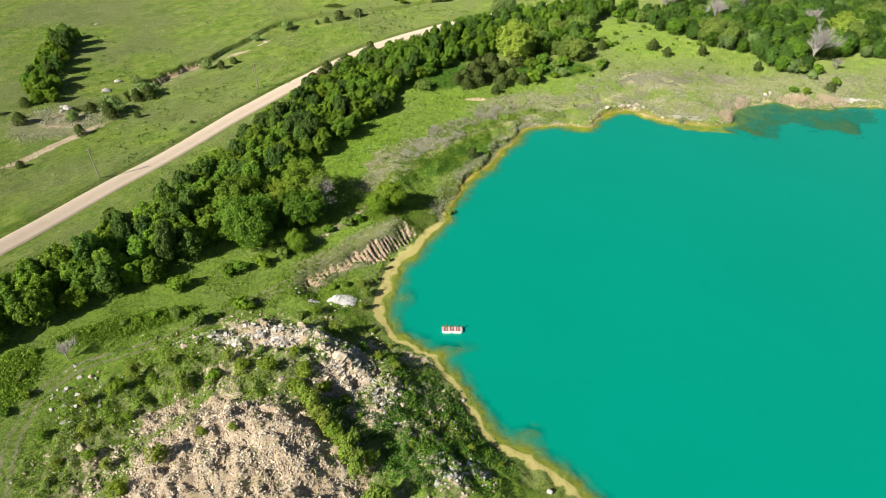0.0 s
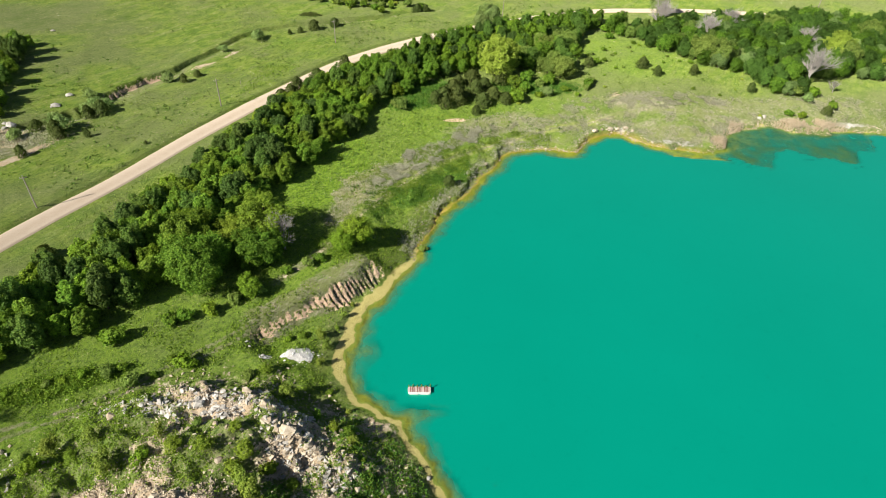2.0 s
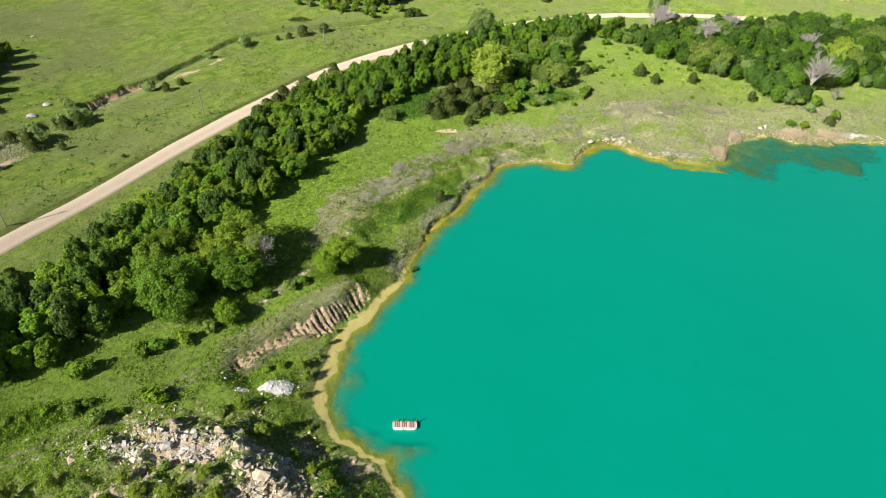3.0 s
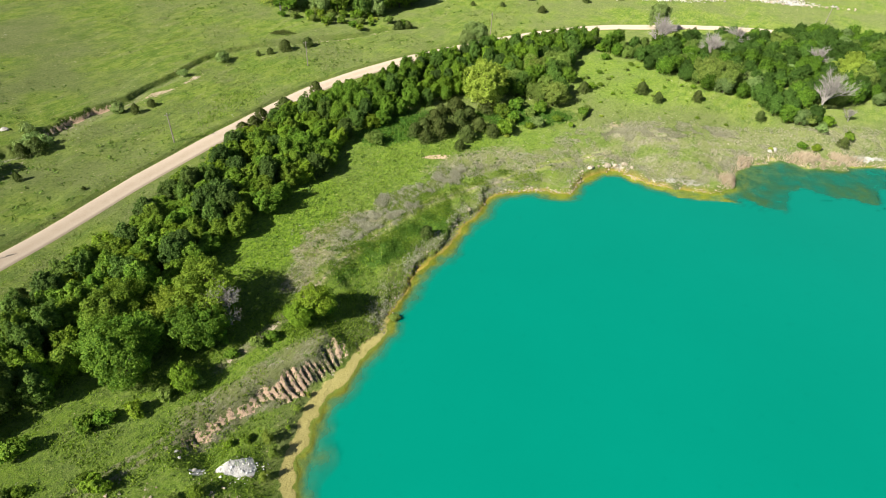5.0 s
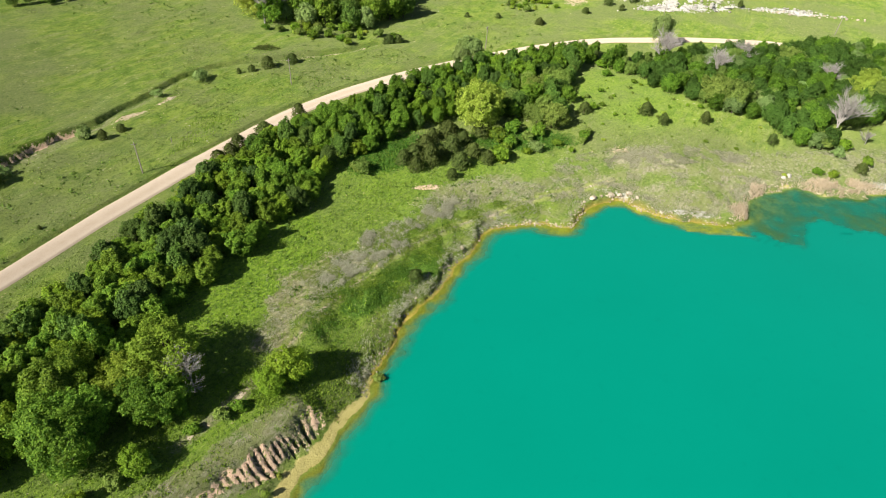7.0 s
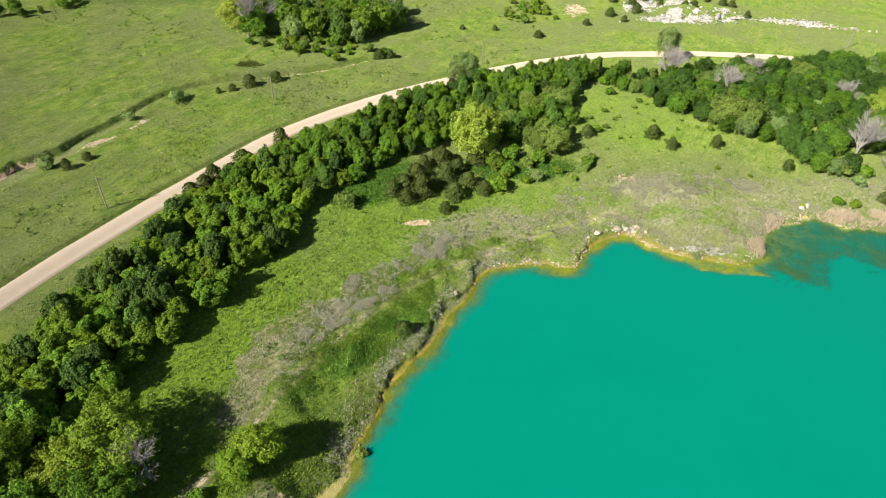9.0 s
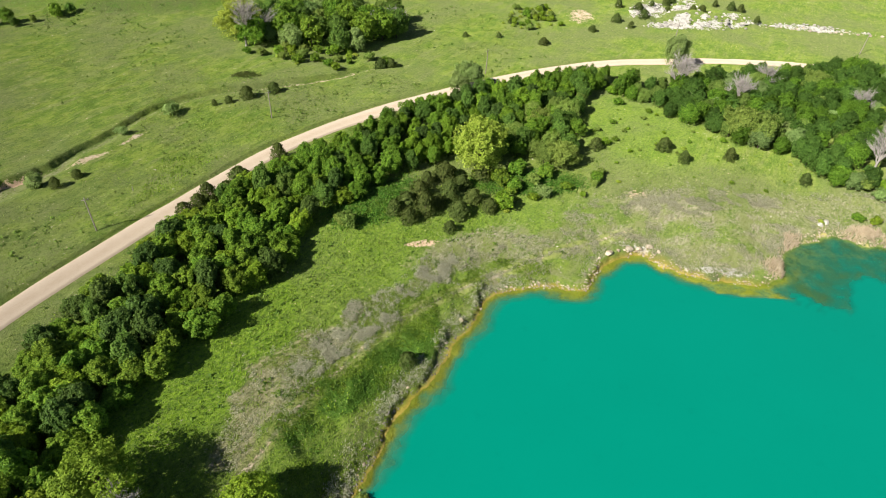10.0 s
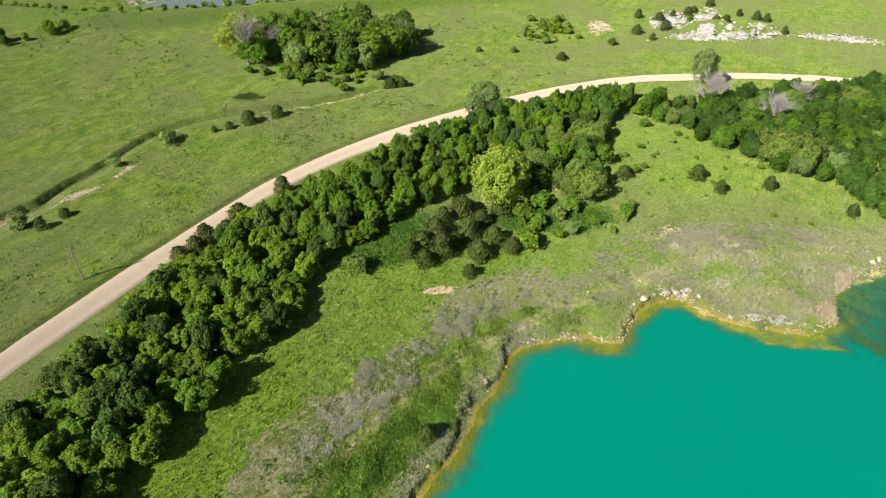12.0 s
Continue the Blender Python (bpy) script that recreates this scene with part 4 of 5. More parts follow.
def join_woods(name, label, places, pool):
    """Trees past counting, joined: crowns and trunks of the pool's kinds, turned and scaled."""
    r = np.random.RandomState(8)
    vs, fs, mats, tones, off = [], [], [], [], 0
    slots = [LEAF_OAK, LEAF_DEEP, LEAF_OLIVE, LEAF_PALE, LEAF_BRIGHT, LEAF_DARK, BARK]
    for x, y, *low in places:
        root = pool[r.randint(len(pool))][0]
        a, s, z = r.uniform(0, 6.28), r.uniform(0.7, 1.05), ground_z(x, y)
        c, q, tone = math.cos(a) * s, math.sin(a) * s, r.uniform(-0.34, 0.14)
        for child in root.children:
            me = child.data
            co = np.zeros(len(me.vertices) * 3, np.float32)
            me.vertices.foreach_get("co", co)
            co = co.reshape(-1, 3)
            tri = np.zeros(len(me.loops), np.int32)
            me.loops.foreach_get("vertex_index", tri)
            k = len(me.loops) // len(me.polygons)
            tri = tri.reshape(-1, k)
            if k == 4:
                tri = np.concatenate([tri[:, :3], tri[:, [0, 2, 3]]])
            vs.append(np.stack([co[:, 0] * c - co[:, 1] * q + x, co[:, 0] * q + co[:, 1] * c + y, co[:, 2] * s * (low[0] if low else 1.0) + z - 0.1], 1))
            fs.append(tri + off)
            mats.append(np.full(len(tri), slots.index(me.materials[0]), np.int32))
            tones.append(np.full(len(co), tone))
            off += len(co)
    me = mesh_of(name, np.concatenate(vs), np.concatenate(fs), slots[0])
    for m in slots[1:]:
        me.materials.append(m)
    me.polygons.foreach_set("material_index", np.concatenate(mats))
    add_values(me, "tone", np.concatenate(tones))
    return tagged(new(name, me), label, "woods", kind="stuff")


for x, y, s in ((158, 262, 1.0), (124, 262, 0.9), (178, 280, 1.05), (98, 284, 0.85)):
    plant(paler, x, y, s, rng)
mixed = [*wood, *wood[1:3], *wood[0:2], *paler]
join_woods("woods", "far stretch of the roadside row with close green crowns", far_row, oaks)
join_woods("woods", "dark green woods behind the yellow-green tree", scatter(MIDWOOD, 4.0, rng, 4000), [*wood, *oaks[:2], *lime])
join_woods("woods", "dense mixed green woods between the lake and the road", scatter(FOREST, 4.3, rng, 9000), mixed)
for x, y in scatter([(-62, 322), (-58, 345), (-34, 364), (-6, 360), (-2, 340), (-20, 322), (-44, 322)], 5.9, rng, 2500):
    plant(wood if rng.random() < 0.72 else paler, x, y, rng.uniform(1.0, 1.35), rng)
for x, y in ((-147, 241), (-150, 237), (-145, 234), (-147, 229), (-142, 226), (-145, 221), (-140, 217), (-143, 212), (-137, 209), (-140, 204), (-135, 201), (-137, 196), (-131, 195), (-133, 190), (-128, 187)):
    plant(oaks, x, y, rng.uniform(0.78, 1.0), rng)
    plant(oaks, x - 3.0 + rng.uniform(-1, 1), y + rng.uniform(-1.5, 1.5), rng.uniform(0.6, 0.85), rng)
for x, y in ((-160, 330), (-155, 333), (-151, 330), (-147, 336), (-141, 343), (-144, 346), (-165, 326), (-137, 347)):
    plant(wood, x, y, rng.uniform(0.4, 0.65), rng)

# ---------------------------------------------------------------- shrubs
green = kinds(*[make_shrub(60 + k, h, r, 1500, m, "shrub", l, "shrub", "green shrubs", 0.17, 14) for k, (h, r, m, l) in enumerate((
    (2.6, 1.7, LEAF_BRIGHT, "bright green leafy shrub in rough grass"), (2.2, 1.6, LEAF_OAK, "rounded green shrub in rough grass"),
    (2.4, 1.5, LEAF_OLIVE, "olive green shrub in rough grass")))])
for x, y, s in ((-36.6, 112.5, 1.2), (-40.5, 108.5, 1.2), (-45, 106.5, 1.3), (-47.5, 105, 1.0), (1.5, 138.5, 0.7), (-8.5, 208, 1.6), (-10.3, 208.8, 1.1), (-17.8, 210, 0.9), (1.7, 235, 1.5),
                (-17.5, 212, 1.1), (30.5, 220, 1.7), (32.5, 222, 1.2), (30.5, 231, 1.7), (34, 229, 1.4), (58, 234, 1.2), (60, 237, 0.9), (40, 232, 1.3), (44, 236, 1.5), (36, 237, 1.6),
                (135, 236, 2.0), (131, 240, 1.7), (129, 248, 1.5), (140, 234, 1.4), (128, 222.5, 0.9), (132, 221, 0.9), (145, 227, 1.1), (75, 292, 1.2), (-56, 99.6, 1.3), (-33, 115, 1.2),
                (-41, 94.5, 1.1), (-49, 89.5, 1.0), (-54, 91.5, 0.9), (-24, 125, 0.9), (-21.7, 127, 0.8), (-28, 122, 0.7), (70, 268, 0.6), (72, 262, 0.5), (68, 256, 0.6), (-6, 310, 1.4),
                (64.5, 253.5, 0.9), (81, 271.8, 0.5), (84, 277, 0.6), (57, 232, 0.9), (75, 283, 1.0), (64, 262.5, 0.6), (71, 249.3, 0.45), (98, 258.3, 0.4), (102, 257, 0.6), (33, 226, 1.0), (49, 230, 0.9), (53, 227, 0.6), (39, 224, 0.8)):
    plant(green, x, y, s, rng)
cedar = kinds(*[make_shrub(70 + k, h, r, 1700, LEAF_CEDAR, "cedar_shrub", l, "shrub", "dark cedars", 0.17, 8, True) for k, (h, r, l) in enumerate((
    (3.0, 1.6, "dark olive cedar bush in open grass"), (2.4, 1.5, "low dark green cedar bush in open grass"), (3.6, 1.5, "upright dark cedar bush in open grass")))])
for x, y, s in ((2.6, 214.2, 1.6), (6.3, 211.2, 1.7), (13.4, 219, 1.9), (8.8, 221.4, 1.7), (10.3, 215.2, 1.7), (5.6, 217.8, 1.5), (18.9, 215, 1.5), (16.5, 208.4, 0.9), (15.4, 232, 1.7), (25.7, 233.2, 1.6), (26.8, 217.8, 1.2), (16.5, 222.5, 1.5), (20, 228, 1.3), (10.6, 228, 1.2),
                (22.8, 221.4, 1.3), (81.4, 250.6, 1.35), (85.4, 243.8, 1.1), (100, 246.4, 1.15), (119.6, 237.8, 1.05), (142, 224, 1.05), (61, 251, 1.2), (7.8, 166.4, 1.0),
                (-48.5, 275, 1.35), (-41, 280.5, 1.2), (-57.4, 269, 0.6), (-53.5, 271.5, 0.8), (-7.5, 307.5, 1.4), (-4, 309, 1.2), (-83, 218.7, 0.9), (-80, 224, 0.8), (-88, 219.5, 0.7),
                (-99, 192.5, 1.5), (-102, 190, 1.2), (-79, 175, 0.35), (57, 339, 1.1), (81, 358, 1.0), (-129.5, 170.5, 1.2), (-109, 165.5, 1.0), (-106, 178.5, 1.3), (-116, 146, 0.7),
                (-113, 181, 1.2), (-97, 178, 0.75), (-135, 183, 1.0), (-140, 175, 0.9), (-104, 176.5, 1.0), (-80.4, 122.6, 1.2), (-72.5, 133.4, 1.3), (-38.4, 224.6, 1.7), (-43.6, 214.8, 1.6), (-45.2, 212, 1.3), (-36.6, 222.8, 1.4), (-30.8, 237.2, 1.5), (-47.6, 208.6, 1.2), (-40, 219, 1.2), (-63, 153, 1.2),
                (110, 304, 1.3), (116, 306, 1.4), (124, 308, 1.3), (132, 309, 1.2), (66, 297, 1.2), (74, 300, 1.1),
                (101, 395, 1.2), (110, 392, 1.3), (95, 373, 1.3), (108, 376, 1.4), (126, 401, 1.2), (140, 412, 1.2), (140, 390, 1.1), (136, 391, 1.0), (156, 395, 1.3), (160, 393, 1.2),
                (162, 378, 1.0), (118, 398, 0.9), (130, 405, 1.0), (150, 400, 0.9), (46, 363, 0.9), (62, 384, 1.0), (100, 366, 0.9), (25, 345, 0.7), (39, 345, 0.7), (122, 386, 0.9)):
    plant(cedar, x, y, s * (0.82 if 2 < x < 30 and 205 < y < 235 else 0.76), rng)
willow = kinds(make_shrub(80, 2.6, 1.8, 1200, LEAF_PALE, "shrub", "sparse grey-green shrub beside the gully", "shrub", "grey-green shrubs", 0.14, 14))
for x, y, s in ((-108, 204, 1.5), (-105, 200, 1.3), (-103, 193.5, 1.4), (-106, 181, 1.5), (-68.5, 262, 1.2), (-89, 220, 1.2), (-116, 175, 1.0), (-78, 248, 0.8), (-100, 197, 1.2), (42, 226, 1.0), (137, 230, 1.0)):
    plant(willow, x, y, s, rng)
for x, y in scatter([(66, 236), (62, 262), (72, 284), (88, 276), (98, 256), (118, 240), (112, 230), (80, 232)], 6.5, rng, 500):
    plant(green, x, y, rng.uniform(0.18, 0.42), rng)
gold = kinds(make_shrub(82, 1.9, 1.6, 700, LEAF_YELLOW, "shrub", "yellow-green shrub in the far pasture", "shrub", "yellow-green shrubs", 0.24, 9))
for x, y in scatter([(42, 362), (50, 385), (66, 388), (68, 362), (50, 354)], 3.3, rng, 500):
    plant(rng.choice((gold, green)), x, y, rng.uniform(0.7, 1.2), rng)
for k in range(80):
    x = -205 + 3.0 * k + rng.uniform(-2, 2)
    y = float(np.interp(x, DAM[:, 0], DAM[:, 1])) + rng.uniform(0.5, 3.5)
    plant(rng.choice((gold, green, green)), x, y, rng.uniform(0.5, 1.0), rng)
for x, y in ((87.7, 251.2), (31.4, 218), (30, 221), (34, 224), (119.5, 247), (64, 233), (118, 222), (31, 222), (-38, 306), (-30, 310), (-24, 313), (-46, 312), (-18, 318)):
    plant(gold, x, y, rng.uniform(0.6, 1.0), rng)
for x, y in scatter([(-60, 314), (-44, 310), (-24, 302), (-10, 314), (-20, 320), (-44, 320)], 4.5, rng, 300):
    plant(green, x, y, rng.uniform(0.8, 1.5), rng)

# shrubs of the spoil heap and of its foot
sapling = kinds(make_shrub(84, 4.2, 1.6, 1800, LEAF_LIME, "shrub", "upright yellow-green willow shrub on the spoil heap", "shrub", "willow shrubs", 0.13, 18),
                make_shrub(85, 3.4, 1.8, 2000, LEAF_LIGHT, "shrub", "feathery olive willow shrub on the spoil heap", "shrub", "willow shrubs", 0.12, 18))
for x, y, s in ((-12, 55, 1.3), (-13.5, 58, 1.2), (-10.5, 57, 1.0), (-8.4, 49.5, 1.3), (-23.8, 73.5, 1.1), (-25, 71, 1.0), (-16.7, 61.2, 1.0), (-18.2, 62.6, 0.95), (-19.5, 64, 0.9), (-21, 66.5, 1.0),
                (-22.5, 68.5, 1.0), (-14.8, 59.3, 1.0), (-46.4, 49.5, 1.0), (-42, 54.5, 0.9), (-32, 59.5, 0.5), (-37, 59, 0.5), (-30, 73.5, 1.0), (-35, 74, 1.0), (-45, 71.5, 1.0), (-47, 46, 1.0)):
    plant(sapling, x, y, s, rng)
for x, y, s in ((-55.6, 75, 1.3), (-57.5, 72, 1.2), (-52, 74, 1.1), (-10, 88, 0.7), (-6, 76, 0.7), (-11.6, 82, 1.5), (-9, 81, 1.2), (-15, 84.8, 1.3), (-21, 88.2, 1.1), (-26, 94, 1.2), (-29, 92.7, 1.1),
                (-14, 92, 1.0), (-8, 79, 1.1), (-15.2, 109, 0.8), (-14.3, 113, 0.9), (-18, 106, 0.9), (-21.7, 106, 0.8),
                (-13, 116.7, 0.7), (-16.5, 103.5, 0.9), (-17, 99, 0.7), (-24.5, 105, 0.7), (-40, 73, 1.2), (-49, 76, 1.1), (-38, 76.5, 0.9), (-26, 77, 1.1), (-20, 72, 1.1), (-16, 70, 1.0), (-13, 66, 0.9), (-4, 61, 0.9), (6, 63, 0.9),
                (11, 61, 0.9), (-59, 63, 1.1), (-62, 69, 0.9), (-56, 58, 1.1), (-61, 57, 1.0), (-53, 66, 0.9), (-66, 62, 0.8), (-33, 79, 0.8), (-52, 56, 0.8), (0, 66, 0.8)):
    plant(rng.choice((green, sapling, sapling)), x, y, s * (0.42 if x > -16 else 0.66), rng)
for x, y in ((-74, 83), (-71.5, 84.5), (-69, 86), (-66, 87), (-63.5, 88.5), (-61, 89.5), (-58, 91), (-77, 80), (-79, 77.5), (-81, 74), (-76, 74), (-73, 70), (-74.5, 66), (-52, 93), (-46, 92), (-44, 96)):
    plant(green, x, y, rng.uniform(0.35, 0.6), rng)
plant(bare, -70, 78.8, 0.42, rng)


# ---------------------------------------------------------------- rocks
def hull(seed, flat=0.62, n=24):
    """An angular block of stone, about one metre across, as a bmesh."""
    r = np.random.RandomState(seed)
    bm = bmesh.new()
    for q in r.normal(0, 1, (n, 3)):
        q = q / np.linalg.norm(q) * r.uniform(0.36, 0.58)
        bm.verts.new((q[0] * 1.15, q[1] * 0.9, q[2] * flat))
    res = bmesh.ops.convex_hull(bm, input=bm.verts)
    bmesh.ops.delete(bm, geom=[v for v in bm.verts if not v.link_faces], context="VERTS")
    bmesh.ops.bevel(bm, geom=list(bm.edges), offset=0.012, segments=1, affect="EDGES")
    return bm


def boulder_kind(seed, material, label, flat=0.62):
    me = bpy.data.meshes.new("boulder")
    bm = hull(seed, flat)
    bm.to_mesh(me)
    bm.free()
    me.materials.append(material)
    return tagged(new("boulder", me), label, "rock", "loose boulders")


tan = kinds(*[boulder_kind(100 + k, STONE, "angular tan limestone boulder lying among rubble", f) for k, f in enumerate((0.6, 0.75, 0.45, 0.65))])
white = kinds(*[boulder_kind(110 + k, STONE_WHITE, "angular pale white limestone boulder", f) for k, f in enumerate((0.6, 0.5, 0.7))])


def boulder(pool, x, y, size, r=rng):
    return plant(pool, x, y, size, r, -0.14 * size)


for x, y, s in ((-27, 86, 3.0), (-25.5, 84.5, 2.2), (-22.8, 82.4, 2.2), (-18.4, 78, 2.4), (-19.6, 75.8, 2.0), (-18, 82.6, 1.8), (-15, 76.2, 2.0), (-12.7, 73.5, 1.6), (-10.8, 70.2, 2.1), (-6.2, 70.1, 2.2), (-9.6, 68, 1.3),
                (-42, 86, 1.8), (-36.4, 82.7, 1.9), (-46, 82, 1.6), (-47.6, 80.2, 2.2), (-30, 78.7, 1.7), (-36, 78, 1.4), (-51.4, 82.8, 1.0), (-64, 75, 1.8), (-62.4, 69.4, 1.4), (-65.3, 66, 1.2), (-58.8, 60, 1.4),
                (-50, 67.2, 1.4), (-27.6, 72.4, 2.2), (-34.6, 65, 2.6), (-20.5, 79.5, 1.7), (-16.5, 79.5, 1.6), (-23.7, 80, 1.5), (-1.2, 64, 1.5), (-31, 66.5, 1.8)):
    boulder(tan, x, y, s * 0.6)
for x, y, s in ((-6.8, 65.4, 2.0), (-9, 67.1, 1.2), (-34, 82.6, 2.2), (-38.7, 81.4, 1.5), (-43.2, 82, 1.8), (-66.7, 72, 1.7), (-59.6, 66, 1.2), (2.8, 57.4, 1.4), (5.6, 59.8, 1.6), (7.5, 58, 1.5), (4.6, 55.4, 1.3),
                (0.1, 55.6, 1.2), (2.7, 59.7, 1.2), (19, 57, 2.2), (4.9, 76, 1.6), (3.2, 69, 1.2), (-115.2, 204.7, 2.3), (-115.2, 196.8, 2.8), (-116.5, 196, 1.6), (-121.5, 182.7, 3.0), (-122.5, 180.8, 2.2), (-119, 178.4, 2.2),
                (-124, 183.6, 1.6), (-146.8, 258.6, 1.6), (58.7, 206.2, 1.7), (61.4, 207, 2.4), (64, 207.2, 2.6), (66.8, 208, 2.2), (68.8, 206.2, 2.0), (53.2, 202.8, 1.6), (55.9, 204.5, 1.8), (119.4, 222, 3.0), (117.4, 221, 2.0), (123, 222, 1.3),
                (-28, 99, 0.8), (-31.8, 102, 0.8), (-31, 101, 0.7), (12, 350, 1.2), (43, 205, 0.9), (53.5, 226.5, 1.0)):
    boulder(tan if 50 < x < 70 else white, x, y, s * (0.78 if x < -110 else 0.66))
# pale ledges of the far outcrop
rr = random.Random(77)
for k in range(60):
    x, y = (rr.gauss(134, 14), 0) if k % 3 else (rr.gauss(122, 12), rr.gauss(396, 7))
    y = y or 374 + 0.2 * (x - 134) + rr.gauss(0, 3.0)
    boulder(white, x, y, rr.uniform(0.7, 2.2), rr)
for k in range(24):
    boulder(tan, 165 + k * 2.6 + rr.uniform(-1, 1), 376 - k * 0.15 + rr.uniform(-1.5, 1.5), rr.uniform(0.4, 1.2), rr)
# stones at the waterline of the cut bank
grey = kinds(*[boulder_kind(120 + k, STONE_GREY, "dark grey stone at the foot of the cut bank", f) for k, f in enumerate((0.6, 0.75))])
line = catmull(WEST_SHORE[16:] + NORTH_SHORE[:8], 1.0)
for k, (x, y) in enumerate(line):
    if rr.random() < 0.6:
        boulder(rr.choice((grey, grey, tan)), x + rr.gauss(-1.2, 0.7), y + rr.gauss(0.9, 0.5), rr.uniform(0.25, 0.62), rr)


def stones(name, label, seed, count, place, lo, hi, material):
    """Loose rubble that nobody could count, in one mesh."""
    r = np.random.RandomState(seed)
    shapes = []
    for k in range(6):
        bm = bmesh.new()
        for q in r.normal(0, 1, (9, 3)):
            bm.verts.new(q / np.linalg.norm(q) * r.uniform(0.4, 0.6) * np.array([1.1, 0.9, 0.65]))
        bmesh.ops.convex_hull(bm, input=bm.verts)
        bmesh.ops.delete(bm, geom=[v for v in bm.verts if not v.link_faces], context="VERTS")
        bmesh.ops.triangulate(bm, faces=list(bm.faces))
        bm.verts.index_update()
        shapes.append((np.array([v.co[:] for v in bm.verts]), np.array([[v.index for v in q.verts] for q in bm.faces])))
        bm.free()
    x, y = place(r, count)
    z = ground_at(x, y)["z"]
    vs, fs, off = [], [], 0
    for k in range(len(x)):
        v, f = shapes[k % 6]
        a = r.uniform(0, 6.28)
        s = lo + (hi - lo) * r.uniform(0, 1) ** 2.5
        c, q = math.cos(a), math.sin(a)
        w = np.stack([v[:, 0] * c - v[:, 1] * q, v[:, 0] * q + v[:, 1] * c, v[:, 2]], 1) * s + np.array([x[k], y[k], z[k] + 0.12 * s])
        vs.append(w)
        fs.append(f + off)
        off += len(v)
    ob = new(name, mesh_of(name, np.concatenate(vs), np.concatenate(fs), material))
    return tagged(ob, label, "rubble", kind="stuff")


def pick(r, count, box, weight):
    """Random places in a box, as thick as weight(f, x, y) is high."""
    xs, ys, got = [], [], 0
    for _ in range(8):
        x, y = r.uniform(box[0], box[1], count * 2), r.uniform(box[2], box[3], count * 2)
        keep = weight(ground_at(x, y), x, y) > r.uniform(0, 1, len(x))
        xs.append(x[keep])
        ys.append(y[keep])
        got += int(keep.sum())
        if got >= count:
            break
    return np.concatenate(xs)[:count], np.concatenate(ys)[:count]


HEAPBOX = (-72, 22, 42, 104)
stones("rubble", "grey-tan broken rock covering the bare top of the spoil heap", 7, 15000,
       lambda r, n: pick(r, n, (-56, 4, 30, 76), lambda f, x, y: np.clip(f["bare"] * 1.3 - 0.15, 0, 1) * smooth(3, 6, f["d"]) * (0.2 + smooth(0.40, 0.58, fbm(x, y, 3.5, 3, 92)))), 0.12, 0.75, STONE)
stones("rubble", "tan limestone rubble strewn over the spoil heap", 3, 9000,
       lambda r, n: pick(r, n, HEAPBOX, lambda f, x, y: np.clip(f["heap"] * (0.2 + 0.9 * f["bare"] + 0.1 * bump_at(x, y, -6, 67, 11, 15, 0.6)) * smooth(3, 6, f["d"]) * (0.15 + smooth(0.42, 0.6, fbm(x, y, 5, 3, 91))), 0, 1)), 0.12, 0.8, STONE)
stones("rubble", "pale broken limestone in drifts on the spoil heap", 4, 1900,
       lambda r, n: pick(r, n, HEAPBOX, lambda f, x, y: np.clip(bump_at(x, y, -33, 83, 22, 4, 0.03, 0.3, 1.1) + bump_at(x, y, 4, 57.5, 7, 4, 0.2, 0.3, 1.1) + 0.16 * bump_at(x, y, -64, 70, 6, 9, 0.5, 0.3, 1.1)
                                                                + 0.8 * bump_at(x, y, -17, 77, 6, 7, 0.3, 0.3, 1.1) + 0.7 * bump_at(x, y, -11, 72, 5, 4), 0, 1) * smooth(2.5, 4, f["d"])), 0.16, 1.25, STONE_WHITE)

stones("rubble", "tumbled tan blocks on the heap's lakeside slope", 9, 450,
       lambda r, n: pick(r, n, (-30, 6, 52, 92), lambda f, x, y: np.clip(bump_at(x, y, -15.5, 77.5, 8, 6.5, 0.5, 0.4, 1.1) + 0.12 * bump_at(x, y, -5, 66, 8, 9, 0.6, 0.4, 1.1), 0, 1) * (0.15 + smooth(0.42, 0.56, fbm(x, y, 4, 3, 93)))), 0.3, 1.5, STONE)
stones("rubble", "white limestone spoil tipped in a low mound", 8, 130,
       lambda r, n: pick(r, n, (-29, -14, 94, 104), lambda f, x, y: bump_at(x, y, -20.6, 100, 4.6, 2.8, 0.35, 0.5, 1.05) + bump_at(x, y, -27.4, 98.4, 1.6, 0.7, 0.2, 0.5, 1.05)), 0.12, 0.55, STONE_CHALK)
stones("rubble", "small tan and ochre stones along the waterline", 6, 2600,
       lambda r, n: pick(r, n, (20, 160, 184, 222), lambda f, x, y: smooth(-0.5, 0.1, f["d"]) * smooth(2.2, 1.0, f["d"]) * smooth(0.35, 0.6, fbm(x, y, 9, 3, 113))), 0.14, 0.75, STONE)
stones("rubble", "dark grey broken stone along the foot of the cut bank", 10, 1100,
       lambda r, n: pick(r, n, (-6, 30, 134, 194), lambda f, x, y: smooth(0.2, 0.6, f["d"]) * smooth(1.9, 1.1, f["d"]) * (0.15 + smooth(0.40, 0.55, fbm(x, y, 6, 3, 114)))), 0.12, 0.55, STONE_GREY)
stones("rubble", "broken white limestone on the far outcrop", 5, 1300,
       lambda r, n: pick(r, n, (75, 240, 352, 425), lambda f, x, y: np.clip(f["pale"] * 1.3 - 0.2, 0, 1)), 0.4, 2.0, STONE_WHITE)

